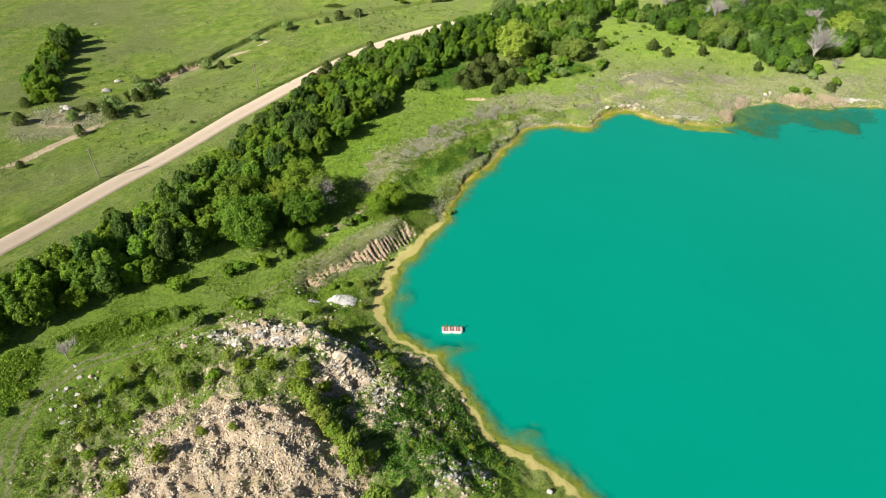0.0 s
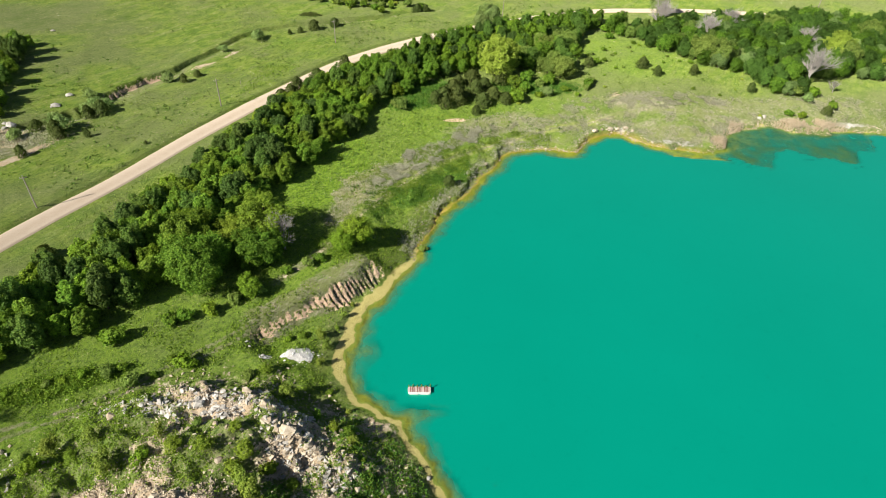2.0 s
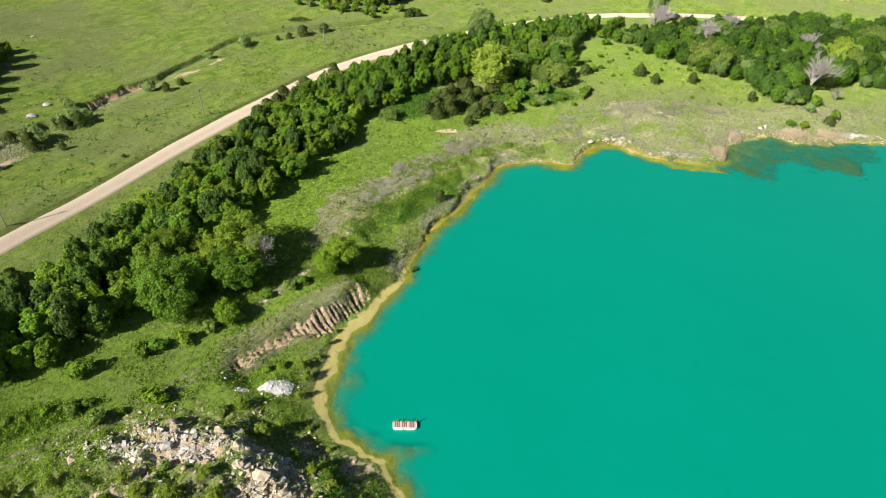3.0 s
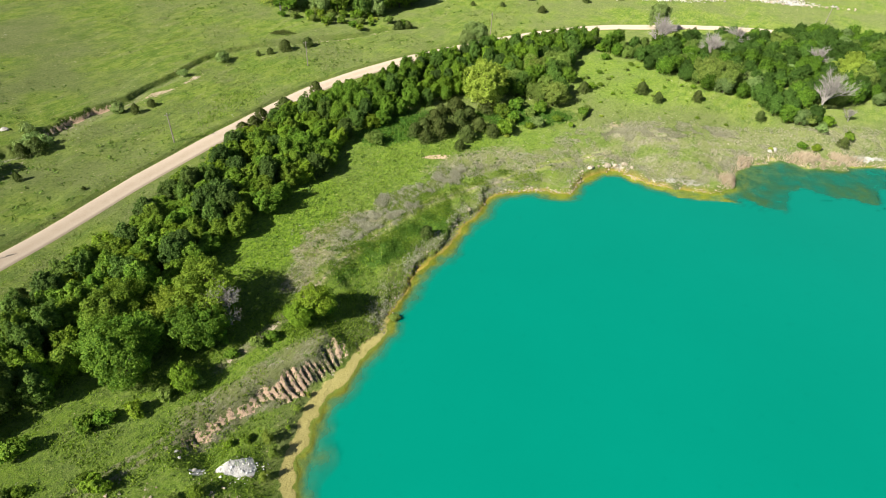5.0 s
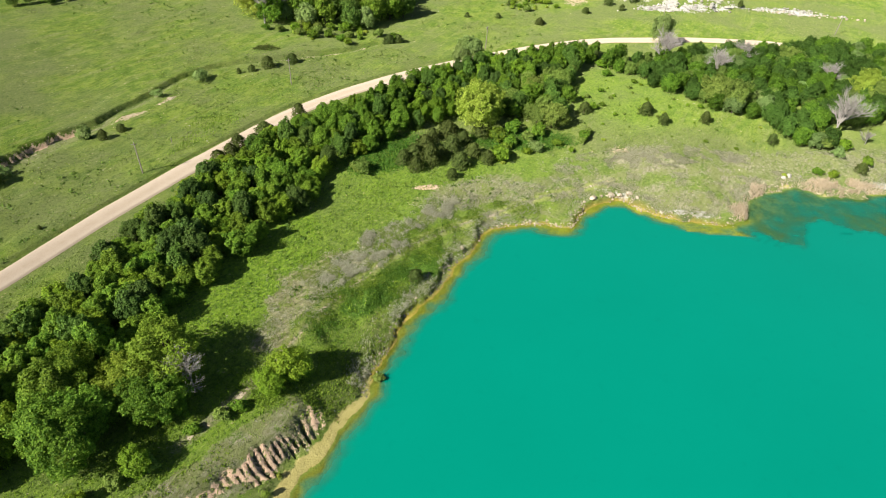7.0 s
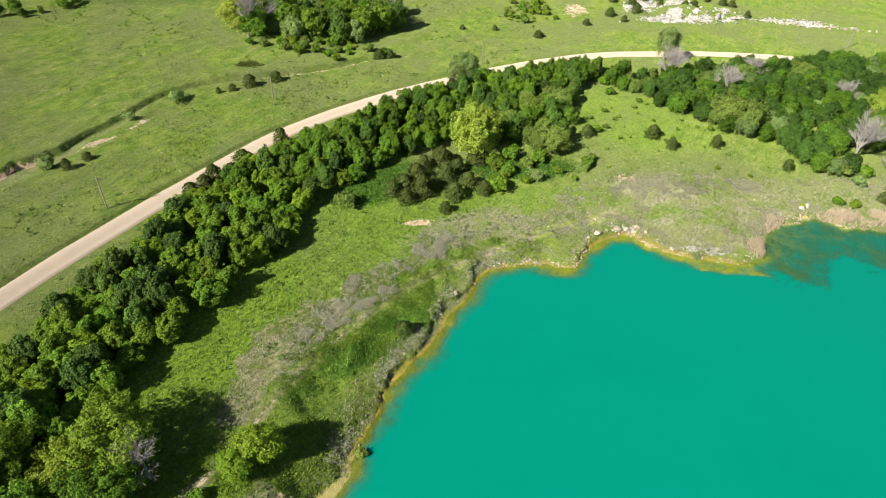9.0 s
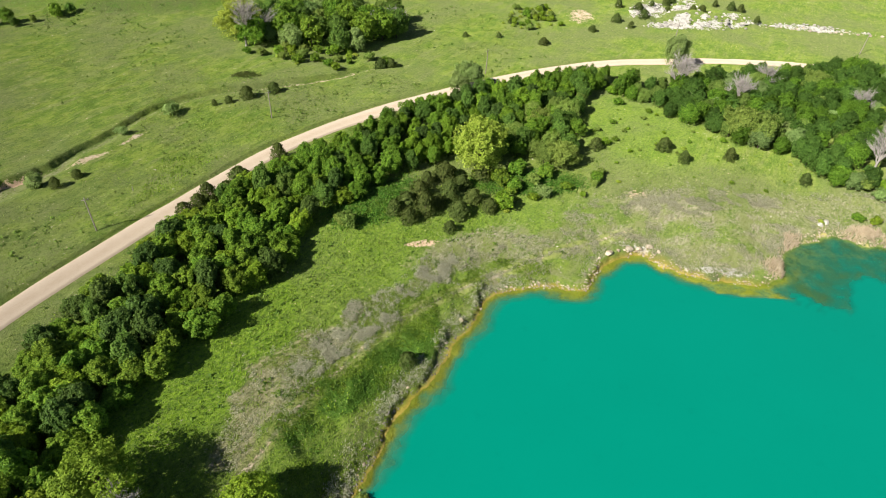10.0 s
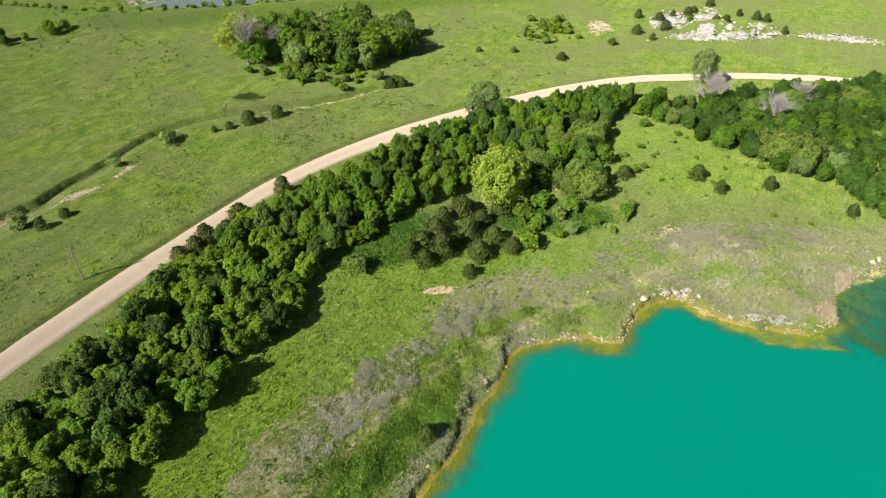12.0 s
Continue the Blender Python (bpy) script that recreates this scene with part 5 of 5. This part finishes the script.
# ---------------------------------------------------------------- grass, weeds, brush, reeds
def tufts(name, label, seed, box, count, weight, size, material, blades=3, tall=0.5, category="grass", lift=0.4, squeeze=0.45):
    r = np.random.RandomState(seed)
    x, y = pick(r, count, box, lambda f, x, y: weight(f, x, y) * (1 - f["chalk"]))
    z = ground_at(x, y)["z"]
    n = len(x)
    s = size * r.uniform(0.6, 1.5, n)
    c = np.repeat(np.stack([x, y, z], 1), blades, 0) + r.normal(0, 1, (n * blades, 3)) * np.repeat(s, blades)[:, None] * np.array([0.55, 0.55, 0])
    c[:, 2] += np.repeat(s, blades) * r.uniform(0.1, tall, n * blades)
    nm = np.concatenate([r.normal(0, 0.6, (n * blades, 2)), np.full((n * blades, 1), lift)], 1)
    nm /= np.linalg.norm(nm, axis=1)[:, None]
    v, f = sprays(r, c, nm, np.repeat(s, blades)[:, None] * 0.55, squeeze)
    return tagged(new(name, mesh_of(name, v, f, material)), label, category, kind="stuff")


def blades(name, label, seed, box, count, weight, height, width, material, category):
    """Upright narrow blades, one triangle each, standing in sheaves."""
    r = np.random.RandomState(seed)
    x, y = pick(r, count, box, weight)
    z = ground_at(x, y)["z"]
    n = len(x)
    lean = r.normal(0, 0.22, (n, 2)) + np.array([0.12, 0.05])
    h = height * r.uniform(0.6, 1.25, n)
    a = r.uniform(0, 3.14, n)
    side = np.stack([np.cos(a), np.sin(a), 0 * a], 1) * width * r.uniform(0.6, 1.4, (n, 1))
    foot = np.stack([x, y, z - 0.05], 1)
    top = foot + np.stack([lean[:, 0] * h, lean[:, 1] * h, h], 1)
    v = np.stack([foot - side, foot + side, top + side * 0.5, top - side * 0.5], 1).reshape(-1, 3)
    return tagged(new(name, mesh_of(name, v, np.arange(4 * n).reshape(n, 4), material)), label, category, kind="stuff")


def off_road(f):
    return smooth(3.9, 4.6, f["road"])


tufts("weeds", "leafy green weeds in the lakeside meadow", 11, (-80, 135, 60, 295), 10000,
      lambda f, x, y: np.clip(0.9 - f["dry"] - f["bare"] - f["pale"], 0, 1) * smooth(2.5, 4, f["d"]) * off_road(f) * smooth(0.42, 0.62, fbm(x, y, 7, 3, 95)), 0.2, LEAF_BRIGHT)
tufts("weeds", "darker green coarse weeds in the lakeside meadow", 12, (-80, 135, 60, 295), 13000,
      lambda f, x, y: np.clip(0.9 - f["bare"] - f["pale"], 0, 1) * smooth(2.5, 4, f["d"]) * off_road(f) * smooth(0.45, 0.6, fbm(x, y, 9, 3, 97)), 0.2, LEAF_OLIVE)
tufts("dry_brush", "grey leafless brush clumps between the track and the meadow", 13, (-16, 22, 158, 202), 4200,
      lambda f, x, y: f["grey"] * smooth(3, 5, f["d"]) * (0.06 + smooth(0.47, 0.56, fbm(x, y, 2.4, 2, 46))), 0.35, LEAF_GREY, 12, 1.2, "brush", 0.7, 0.14)
tufts("dry_brush", "brown-grey dead stems in the stubble by the track", 33, (-28, -4, 134, 178), 1600,
      lambda f, x, y: f["brown"] * (0.05 + smooth(0.52, 0.62, fbm(x, y, 3.2, 2, 47))), 0.26, LEAF_STRAW, 9, 0.8, "brush", 0.7, 0.14)
tufts("dry_brush", "grey-tan dry tussocks behind the north shore", 23, (14, 165, 194, 242), 14000,
      lambda f, x, y: np.clip(0.3 * bump_at(x, y, 86, 221, 36, 10, 0.06, 0.3, 1.1) + 0.55 * f["dry"], 0, 1) * smooth(1.5, 3, f["d"]) * smooth(0.38, 0.50, fbm(x / 2, y, 7, 3, 48)) * smooth(0.40, 0.56, fbm(x, y, 2.6, 2, 49)), 0.32, LEAF_STRAW, 8, 0.9, "brush", 0.7, 0.14)
tufts("dry_brush", "grey dead brush hanging over the cut bank", 36, (-6, 34, 136, 198), 1500,
      lambda f, x, y: smooth(1.2, 2.0, f["d"]) * smooth(5.5, 2.5, f["d"]) * smooth(0.44, 0.54, fbm(x, y, 7, 3, 115)), 0.35, LEAF_GREY, 11, 1.0, "brush", 0.6, 0.14)
tufts("weeds", "yellow-green grass tufts among the grey brush", 38, (-28, 24, 136, 204), 3600,
      lambda f, x, y: np.clip(f["grey"] + f["brown"], 0, 1) * smooth(0.44, 0.56, fbm(x, y, 5, 3, 44)), 0.2, LEAF_OLIVE, 5, 0.8, "grass", 0.6, 0.22)
tufts("weeds", "deep green rank weeds below the cart track", 34, (-14, 18, 142, 186), 3000,
      lambda f, x, y: f["deep"] * smooth(0.40, 0.58, fbm(x, y, 4, 2, 50)), 0.2, LEAF_RANK, 5, 1.4)
blades("grass", "tall green grass of the lakeside meadow", 25, (-62, 30, 100, 236), 18000,
       lambda f, x, y: np.clip(1 - f["dry"] * 0.9 - f["bare"] - f["pale"], 0, 1) * smooth(2.5, 4, f["d"]) * smooth(6, 9, f["road"]) * (0.25 + smooth(0.40, 0.60, streaks(x, y, 57))), 0.5, 0.07, LEAF_BRIGHT, "grass")
blades("grass", "yellowish seeding grass of the lakeside meadow", 26, (-62, 140, 130, 262), 14000,
       lambda f, x, y: np.clip(1 - f["bare"] - f["pale"], 0, 1) * smooth(2.5, 4, f["d"]) * smooth(6, 9, f["road"]) * (0.15 + smooth(0.46, 0.62, streaks(x, y, 59))), 0.5, 0.07, LEAF_OLIVE, "grass")
tufts("brambles", "low tangled brambles beside the grassy foot track", 24, (-85, -38, 66, 100), 5000,
      lambda f, x, y: np.clip(bump_at(x, y, -63, 88, 15, 3.2, 0.42, 0.4, 1.1) + bump_at(x, y, -78, 74, 5, 8, 0.2, 0.4, 1.1), 0, 1), 0.30, LEAF_OAK, 5, 1.6, "brambles")
tufts("weeds", "green weeds and low brambles on the spoil heap", 14, HEAPBOX, 13000,
      lambda f, x, y: np.clip(f["heap"] * 1.2 - f["bare"] * 1.15, 0, 1) * smooth(2.5, 5, f["d"]) * smooth(0.35, 0.6, fbm(x, y, 6, 3, 101)), 0.24, LEAF_LIGHT, 4, 1.3)
tufts("weeds", "rank green weeds on the heap's lakeside bench", 35, (-22, 24, 50, 96), 5200,
      lambda f, x, y: bump_at(x, y, -4, 68, 20, 22, -0.6, 0.6, 1.1) * np.clip(1 - f["bare"], 0, 1) * smooth(2.0, 4, f["d"]) * smooth(0.42, 0.54, fbm(x, y, 5, 3, 104)), 0.26, LEAF_RANK, 5, 1.5)
tufts("weeds", "dark weeds on the shaded foot of the heap and bank", 15, (-75, 30, 45, 132), 8000,
      lambda f, x, y: np.clip(1 - 1.4 * f["bare"] - 0.6 * bump_at(x, y, -6, 67, 11, 15, 0.6), 0, 1) * np.clip(1 - 2 * f["pale"], 0, 1) * smooth(3, 5, f["d"]) * smooth(0.45, 0.6, fbm(x, y, 8, 3, 103)), 0.26, LEAF_OAK, 4, 0.6)
tufts("grass_tufts", "coarse green grass tufts of the pasture", 16, (-200, 60, 90, 400), 12000,
      lambda f, x, y: off_road(f) * smooth(4, 8, f["d"]) * smooth(0.5, 0.7, fbm(x, y, 22, 4, 105)), 0.34, LEAF_OLIVE, 3, 0.4)
tufts("brambles", "tangled green brambles below the dark cedars", 18, (-22, 60, 205, 246), 7000,
      lambda f, x, y: np.clip(bump_at(x, y, -2, 219, 17, 9, 0.75, 0.5, 1.1) + bump_at(x, y, 38, 232, 20, 7, 0.1, 0.5, 1.1), 0, 1), 0.34, LEAF_RANK, 4, 1.2, "brambles")
tufts("weeds", "clumps of coarse dark weeds on the lakeside bank", 19, (-40, 40, 128, 200), 9000,
      lambda f, x, y: smooth(1.2, 2.5, f["d"]) * smooth(26, 14, f["d"]) * smooth(0.46, 0.6, fbm(x, y, 6, 3, 107)), 0.24, LEAF_OAK, 4, 0.8)
tufts("weeds", "dark weeds along the gully's edge", 20, (-130, 5, 140, 316), 3000,
      lambda f, x, y: np.clip(f["gully"] * 1.6 - 0.3, 0, 1) * smooth(0.3, 0.6, fbm(x, y, 8, 3, 109)), 0.16, LEAF_DEEP, 4, 0.8)
tufts("weeds", "low dark scrub clumps in the open pasture", 21, (-150, 60, 150, 400), 1500,
      lambda f, x, y: off_road(f) * smooth(6, 9, f["d"]) * smooth(0.50, 0.62, fbm(x, y, 40, 3, 111)), 0.55, LEAF_DEEP, 6, 0.7)


tufts("weeds", "dark weed clumps between the gully and the road", 37, (-100, 10, 200, 305), 420,
      lambda f, x, y: off_road(f) * smooth(5, 9, f["road"]) * smooth(46, 34, f["road"]) * (0.15 + smooth(0.50, 0.6, fbm(x, y, 16, 3, 112))), 0.30, LEAF_CEDAR, 7, 1.0)
tufts("brambles", "patch of dark low scrub in the open pasture", 29, (-64, -43, 284, 304), 420,
      lambda f, x, y: bump_at(x, y, -53.4, 293.8, 6, 3.4, 0.15, 0.4, 1.0) * (0.3 + smooth(0.4, 0.6, fbm(x, y, 3, 2, 123))), 0.34, LEAF_CEDAR, 4, 1.0, "brambles")
blades("reeds", "dry tan reeds standing on the north shore", 17, (70, 165, 194, 230), 9000,
       lambda f, x, y: np.clip(bump_at(x, y, 98, 202, 5, 3.0, 0.4) + bump_at(x, y, 105, 212, 5, 3, 0.7) + bump_at(x, y, 133, 217, 13, 3.6, 0.0), 0, 1) * smooth(-0.6, 0.6, f["d"]) * smooth(0.3, 0.5, fbm(x, y, 3, 2, 117)),
       0.95, 0.07, LEAF_REED, "reeds")
blades("dry_grass", "tall pale dry grass along the lake's bank", 27, (-15, 165, 100, 224), 16000,
       lambda f, x, y: smooth(0.6, 1.4, f["d"]) * smooth(7, 3, f["d"]) * smooth(132, 140, y) * smooth(0.40, 0.6, fbm(x, y, 7, 3, 119)), 0.45, 0.06, LEAF_GREY, "grass")
blades("dry_grass", "dry grass and dead stems round the gully head", 28, (-140, -98, 155, 192), 3200,
       lambda f, x, y: np.clip(f["dry"], 0, 1) * smooth(0.42, 0.58, fbm(x, y, 6, 3, 121)), 0.5, 0.07, LEAF_GREY, "grass")

# ---------------------------------------------------------------- far pond
def build_pond():
    bm = bmesh.new()
    ring = [bm.verts.new((-80 + 50 * math.cos(a) * (1 + 0.12 * math.sin(3 * a)), 399 + 10 * math.cos(a) + 9 * math.sin(a) * (1 + 0.2 * math.sin(2 * a)), 0)) for a in np.arange(0, 2 * math.pi, 0.1)]
    bm.faces.new(ring)
    me = bpy.data.meshes.new("pond")
    bm.to_mesh(me)
    bm.free()
    me.materials.append(plain_material("pond_water", (0.16, 0.20, 0.22), (0.22, 0.26, 0.28), 0.05, 0.08, 0.5))
    ob = tagged(new("pond", me), "small grey-blue pond behind the low dam", "pond", kind="structure")
    ob.location.z = ground_z(-80, 399) + 0.35


build_pond()


# ---------------------------------------------------------------- poles, raft, car
METAL = plain_material("grey_metal", (0.30, 0.31, 0.32), (0.42, 0.43, 0.44), 8, 0.45, 0.5, 0.6)
CERAMIC = plain_material("grey_ceramic", (0.35, 0.36, 0.36), (0.5, 0.5, 0.5), 8, 0.3)


def tube_bm(points, radii, sides=8):
    v, f = tube(points, radii, sides)
    bm = bmesh.new()
    vs = [bm.verts.new(p) for p in v]
    for q in f:
        bm.faces.new([vs[i] for i in q])
    bm.faces.new(vs[:sides][::-1])
    bm.faces.new(vs[-sides:])
    return bm


def box_bm(x0, y0, z0, x1, y1, z1, bevel=0.0):
    bm = bmesh.new()
    bmesh.ops.create_cube(bm, size=1)
    bmesh.ops.transform(bm, matrix=Matrix.Translation(((x0 + x1) / 2, (y0 + y1) / 2, (z0 + z1) / 2)) @ Matrix.Diagonal((x1 - x0, y1 - y0, z1 - z0, 1)), verts=bm.verts)
    if bevel:
        bmesh.ops.bevel(bm, geom=list(bm.edges), offset=bevel, segments=2, affect="EDGES")
    return bm


def make_pole():
    root = tagged(new("utility_pole"), "weathered grey wooden utility pole in roadside grass", "utility pole", "roadside poles")
    part("pole", tube_bm([(0, 0, -0.8), (0, 0, 4), (0, 0, 9.0)], [0.17, 0.15, 0.11]), POLE_WOOD, root)
    part("crossarm", box_bm(-0.75, 0.10, 8.35, 0.75, 0.22, 8.5, 0.01), POLE_WOOD, root)
    for x in (-0.65, 0.65):
        part("insulator", tube_bm([(x, 0.16, 8.49), (x, 0.16, 8.58), (x, 0.16, 8.66), (x, 0.16, 8.74)], [0.03, 0.075, 0.06, 0.03]), CERAMIC, root, "grey ceramic insulator")
    part("insulator", tube_bm([(0, 0, 8.99), (0, 0, 9.1), (0, 0, 9.22)], [0.03, 0.08, 0.03]), CERAMIC, root, "grey ceramic insulator")
    return root


poles = kinds(make_pole())
for x, y, turn in ((-92.4, 141.4, 25), (-64.9, 200.2, 25), (-37.8, 261.4, 30), (31.1, 305.6, 58), (115, 350, 80), (196, 348, 95)):
    p = plant(poles, x, y, 1.0, random.Random(1), 0.0)
    p.rotation_euler = (radians(1.2), radians(-1.5), radians(turn))

RED = plain_material("rusty_red_boards", (0.17, 0.06, 0.05), (0.38, 0.19, 0.155), 2.5, 0.85)
PALE_BOARD = plain_material("faded_pink_boards", (0.50, 0.38, 0.34), (0.70, 0.58, 0.53), 2.5, 0.85)
WHITE = plain_material("white_plastic_float", (0.72, 0.72, 0.70), (0.84, 0.84, 0.82), 3.0, 0.45)
WEED_GREEN = plain_material("wet_weed", (0.10, 0.14, 0.02), (0.2, 0.25, 0.04), 9, 0.8)


def make_raft():
    """A swimming raft: white floats, a rusty red board deck and a low rail."""
    root = tagged(new("raft"), "small floating raft with red boards and white floats", "raft")
    for k in range(3):
        part("float", box_bm(-2.35 + 1.6 * k, -0.68, -0.18, -0.85 + 1.6 * k, 0.68, 0.62, 0.1), WHITE, root, "white plastic float")
    part("deck_frame", box_bm(-2.42, -0.74, 0.622, 2.42, 0.74, 0.70, 0.01), WHITE, root)
    for k in range(13):
        x = -2.36 + 0.365 * k
        part("board", box_bm(x, -0.72, 0.703, x + 0.27, 0.70 + 0.06 * (k % 3), 0.75, 0.012), RED if k % 4 else PALE_BOARD, root)
    for k, x in enumerate((-2.3, -1.4, -0.5, 0.4, 1.3, 2.25)):
        part("post", tube_bm([(x, 0.66, 0.70), (x + 0.08, 0.74, 1.25 + 0.3 * (k % 2))], [0.11, 0.08]), WEED_GREEN, root, "mossy green post")
    for x in (-1.2, 1.1):
        part("side_panel", box_bm(x - 0.9, -0.80, -0.1, x + 0.9, -0.743, 0.66, 0.02), WHITE, root)
    return root


def make_post():
    root = tagged(new("marker_post"), "short pale wooden marker post in the roadside pasture", "post")
    part("post", tube_bm([(0, 0, -0.4), (0, 0, 0.6), (0.02, 0, 1.35)], [0.09, 0.085, 0.08]), POLE_WOOD, root)
    part("cap", tube_bm([(0.02, 0, 1.34), (0.02, 0, 1.44)], [0.11, 0.09]), METAL, root, "grey metal cap")
    return root


plant(kinds(make_post()), -63.4, 217.8, 1.0, random.Random(2), 0.0)
raft = make_raft()
raft.matrix_basis = pose(2.55, 94.4, 0.02, 0, 0, 2) @ Matrix.Scale(0.9, 4)

PAINT = plain_material("silver_car_paint", (0.42, 0.44, 0.46), (0.46, 0.48, 0.50), 1.0, 0.3, 0.6, 0.5)
GLASS = plain_material("dark_car_glass", (0.012, 0.014, 0.016), (0.02, 0.022, 0.025), 2.0, 0.06, 0.6)
RUBBER = plain_material("tyre_rubber", (0.015, 0.015, 0.015), (0.035, 0.034, 0.033), 20, 0.85, 0.2)
LAMP = plain_material("lamp_lens", (0.6, 0.6, 0.58), (0.75, 0.75, 0.72), 4, 0.2, 0.6)
TAIL = plain_material("red_lamp_lens", (0.35, 0.01, 0.01), (0.5, 0.02, 0.02), 4, 0.2, 0.6)


def profile_bm(points, half, bevel):
    """A shape cut from a side outline (x, z), as wide as 2 * half."""
    bm = bmesh.new()
    a = [bm.verts.new((x, -half, z)) for x, z in points]
    b = [bm.verts.new((x, half, z)) for x, z in points]
    bm.faces.new(a[::-1])
    bm.faces.new(b)
    for k in range(len(points)):
        j = (k + 1) % len(points)
        bm.faces.new((a[k], a[j], b[j], b[k]))
    bmesh.ops.recalc_face_normals(bm, faces=list(bm.faces))
    bmesh.ops.bevel(bm, geom=list(bm.edges), offset=bevel, segments=2, affect="EDGES")
    return bm


def make_car():
    root = tagged(new("car"), "silver estate car on the gravel road", "car")
    part("body", profile_bm([(-2.3, 0.35), (2.3, 0.35), (2.35, 0.75), (1.2, 0.98), (-2.25, 1.02), (-2.35, 0.7)], 0.9, 0.07), PAINT, root)
    part("roof", profile_bm([(-1.95, 1.50), (-1.7, 1.62), (0.1, 1.60), (0.35, 1.48)], 0.68, 0.03), PAINT, root)
    part("windows", profile_bm([(-2.15, 1.0), (-1.85, 1.52), (0.25, 1.52), (1.1, 0.98)], 0.74, 0.05), GLASS, root, "dark car windows")
    for x in (-1.4, 1.42):
        for y in (-0.86, 0.86):
            w = part("wheel", tube_bm([(x, y - 0.11, 0.33), (x, y + 0.11, 0.33)], [0.33, 0.33], 18), RUBBER, root)
            part("rim", tube_bm([(x, y - 0.125, 0.33), (x, y + 0.125, 0.33)], [0.19, 0.19], 12), METAL, w, "grey metal rim")
    for y in (-0.62, 0.62):
        part("headlight", box_bm(2.22, y - 0.2, 0.66, 2.36, y + 0.2, 0.78, 0.02), LAMP, root)
        part("taillight", box_bm(-2.36, y - 0.18, 0.74, -2.26, y + 0.18, 0.90, 0.02), TAIL, root)
    return root


car = make_car()
car.matrix_basis = pose(33.2, 298.2, ground_z(33.2, 298.2) + 0.18, 0, 0, 29)
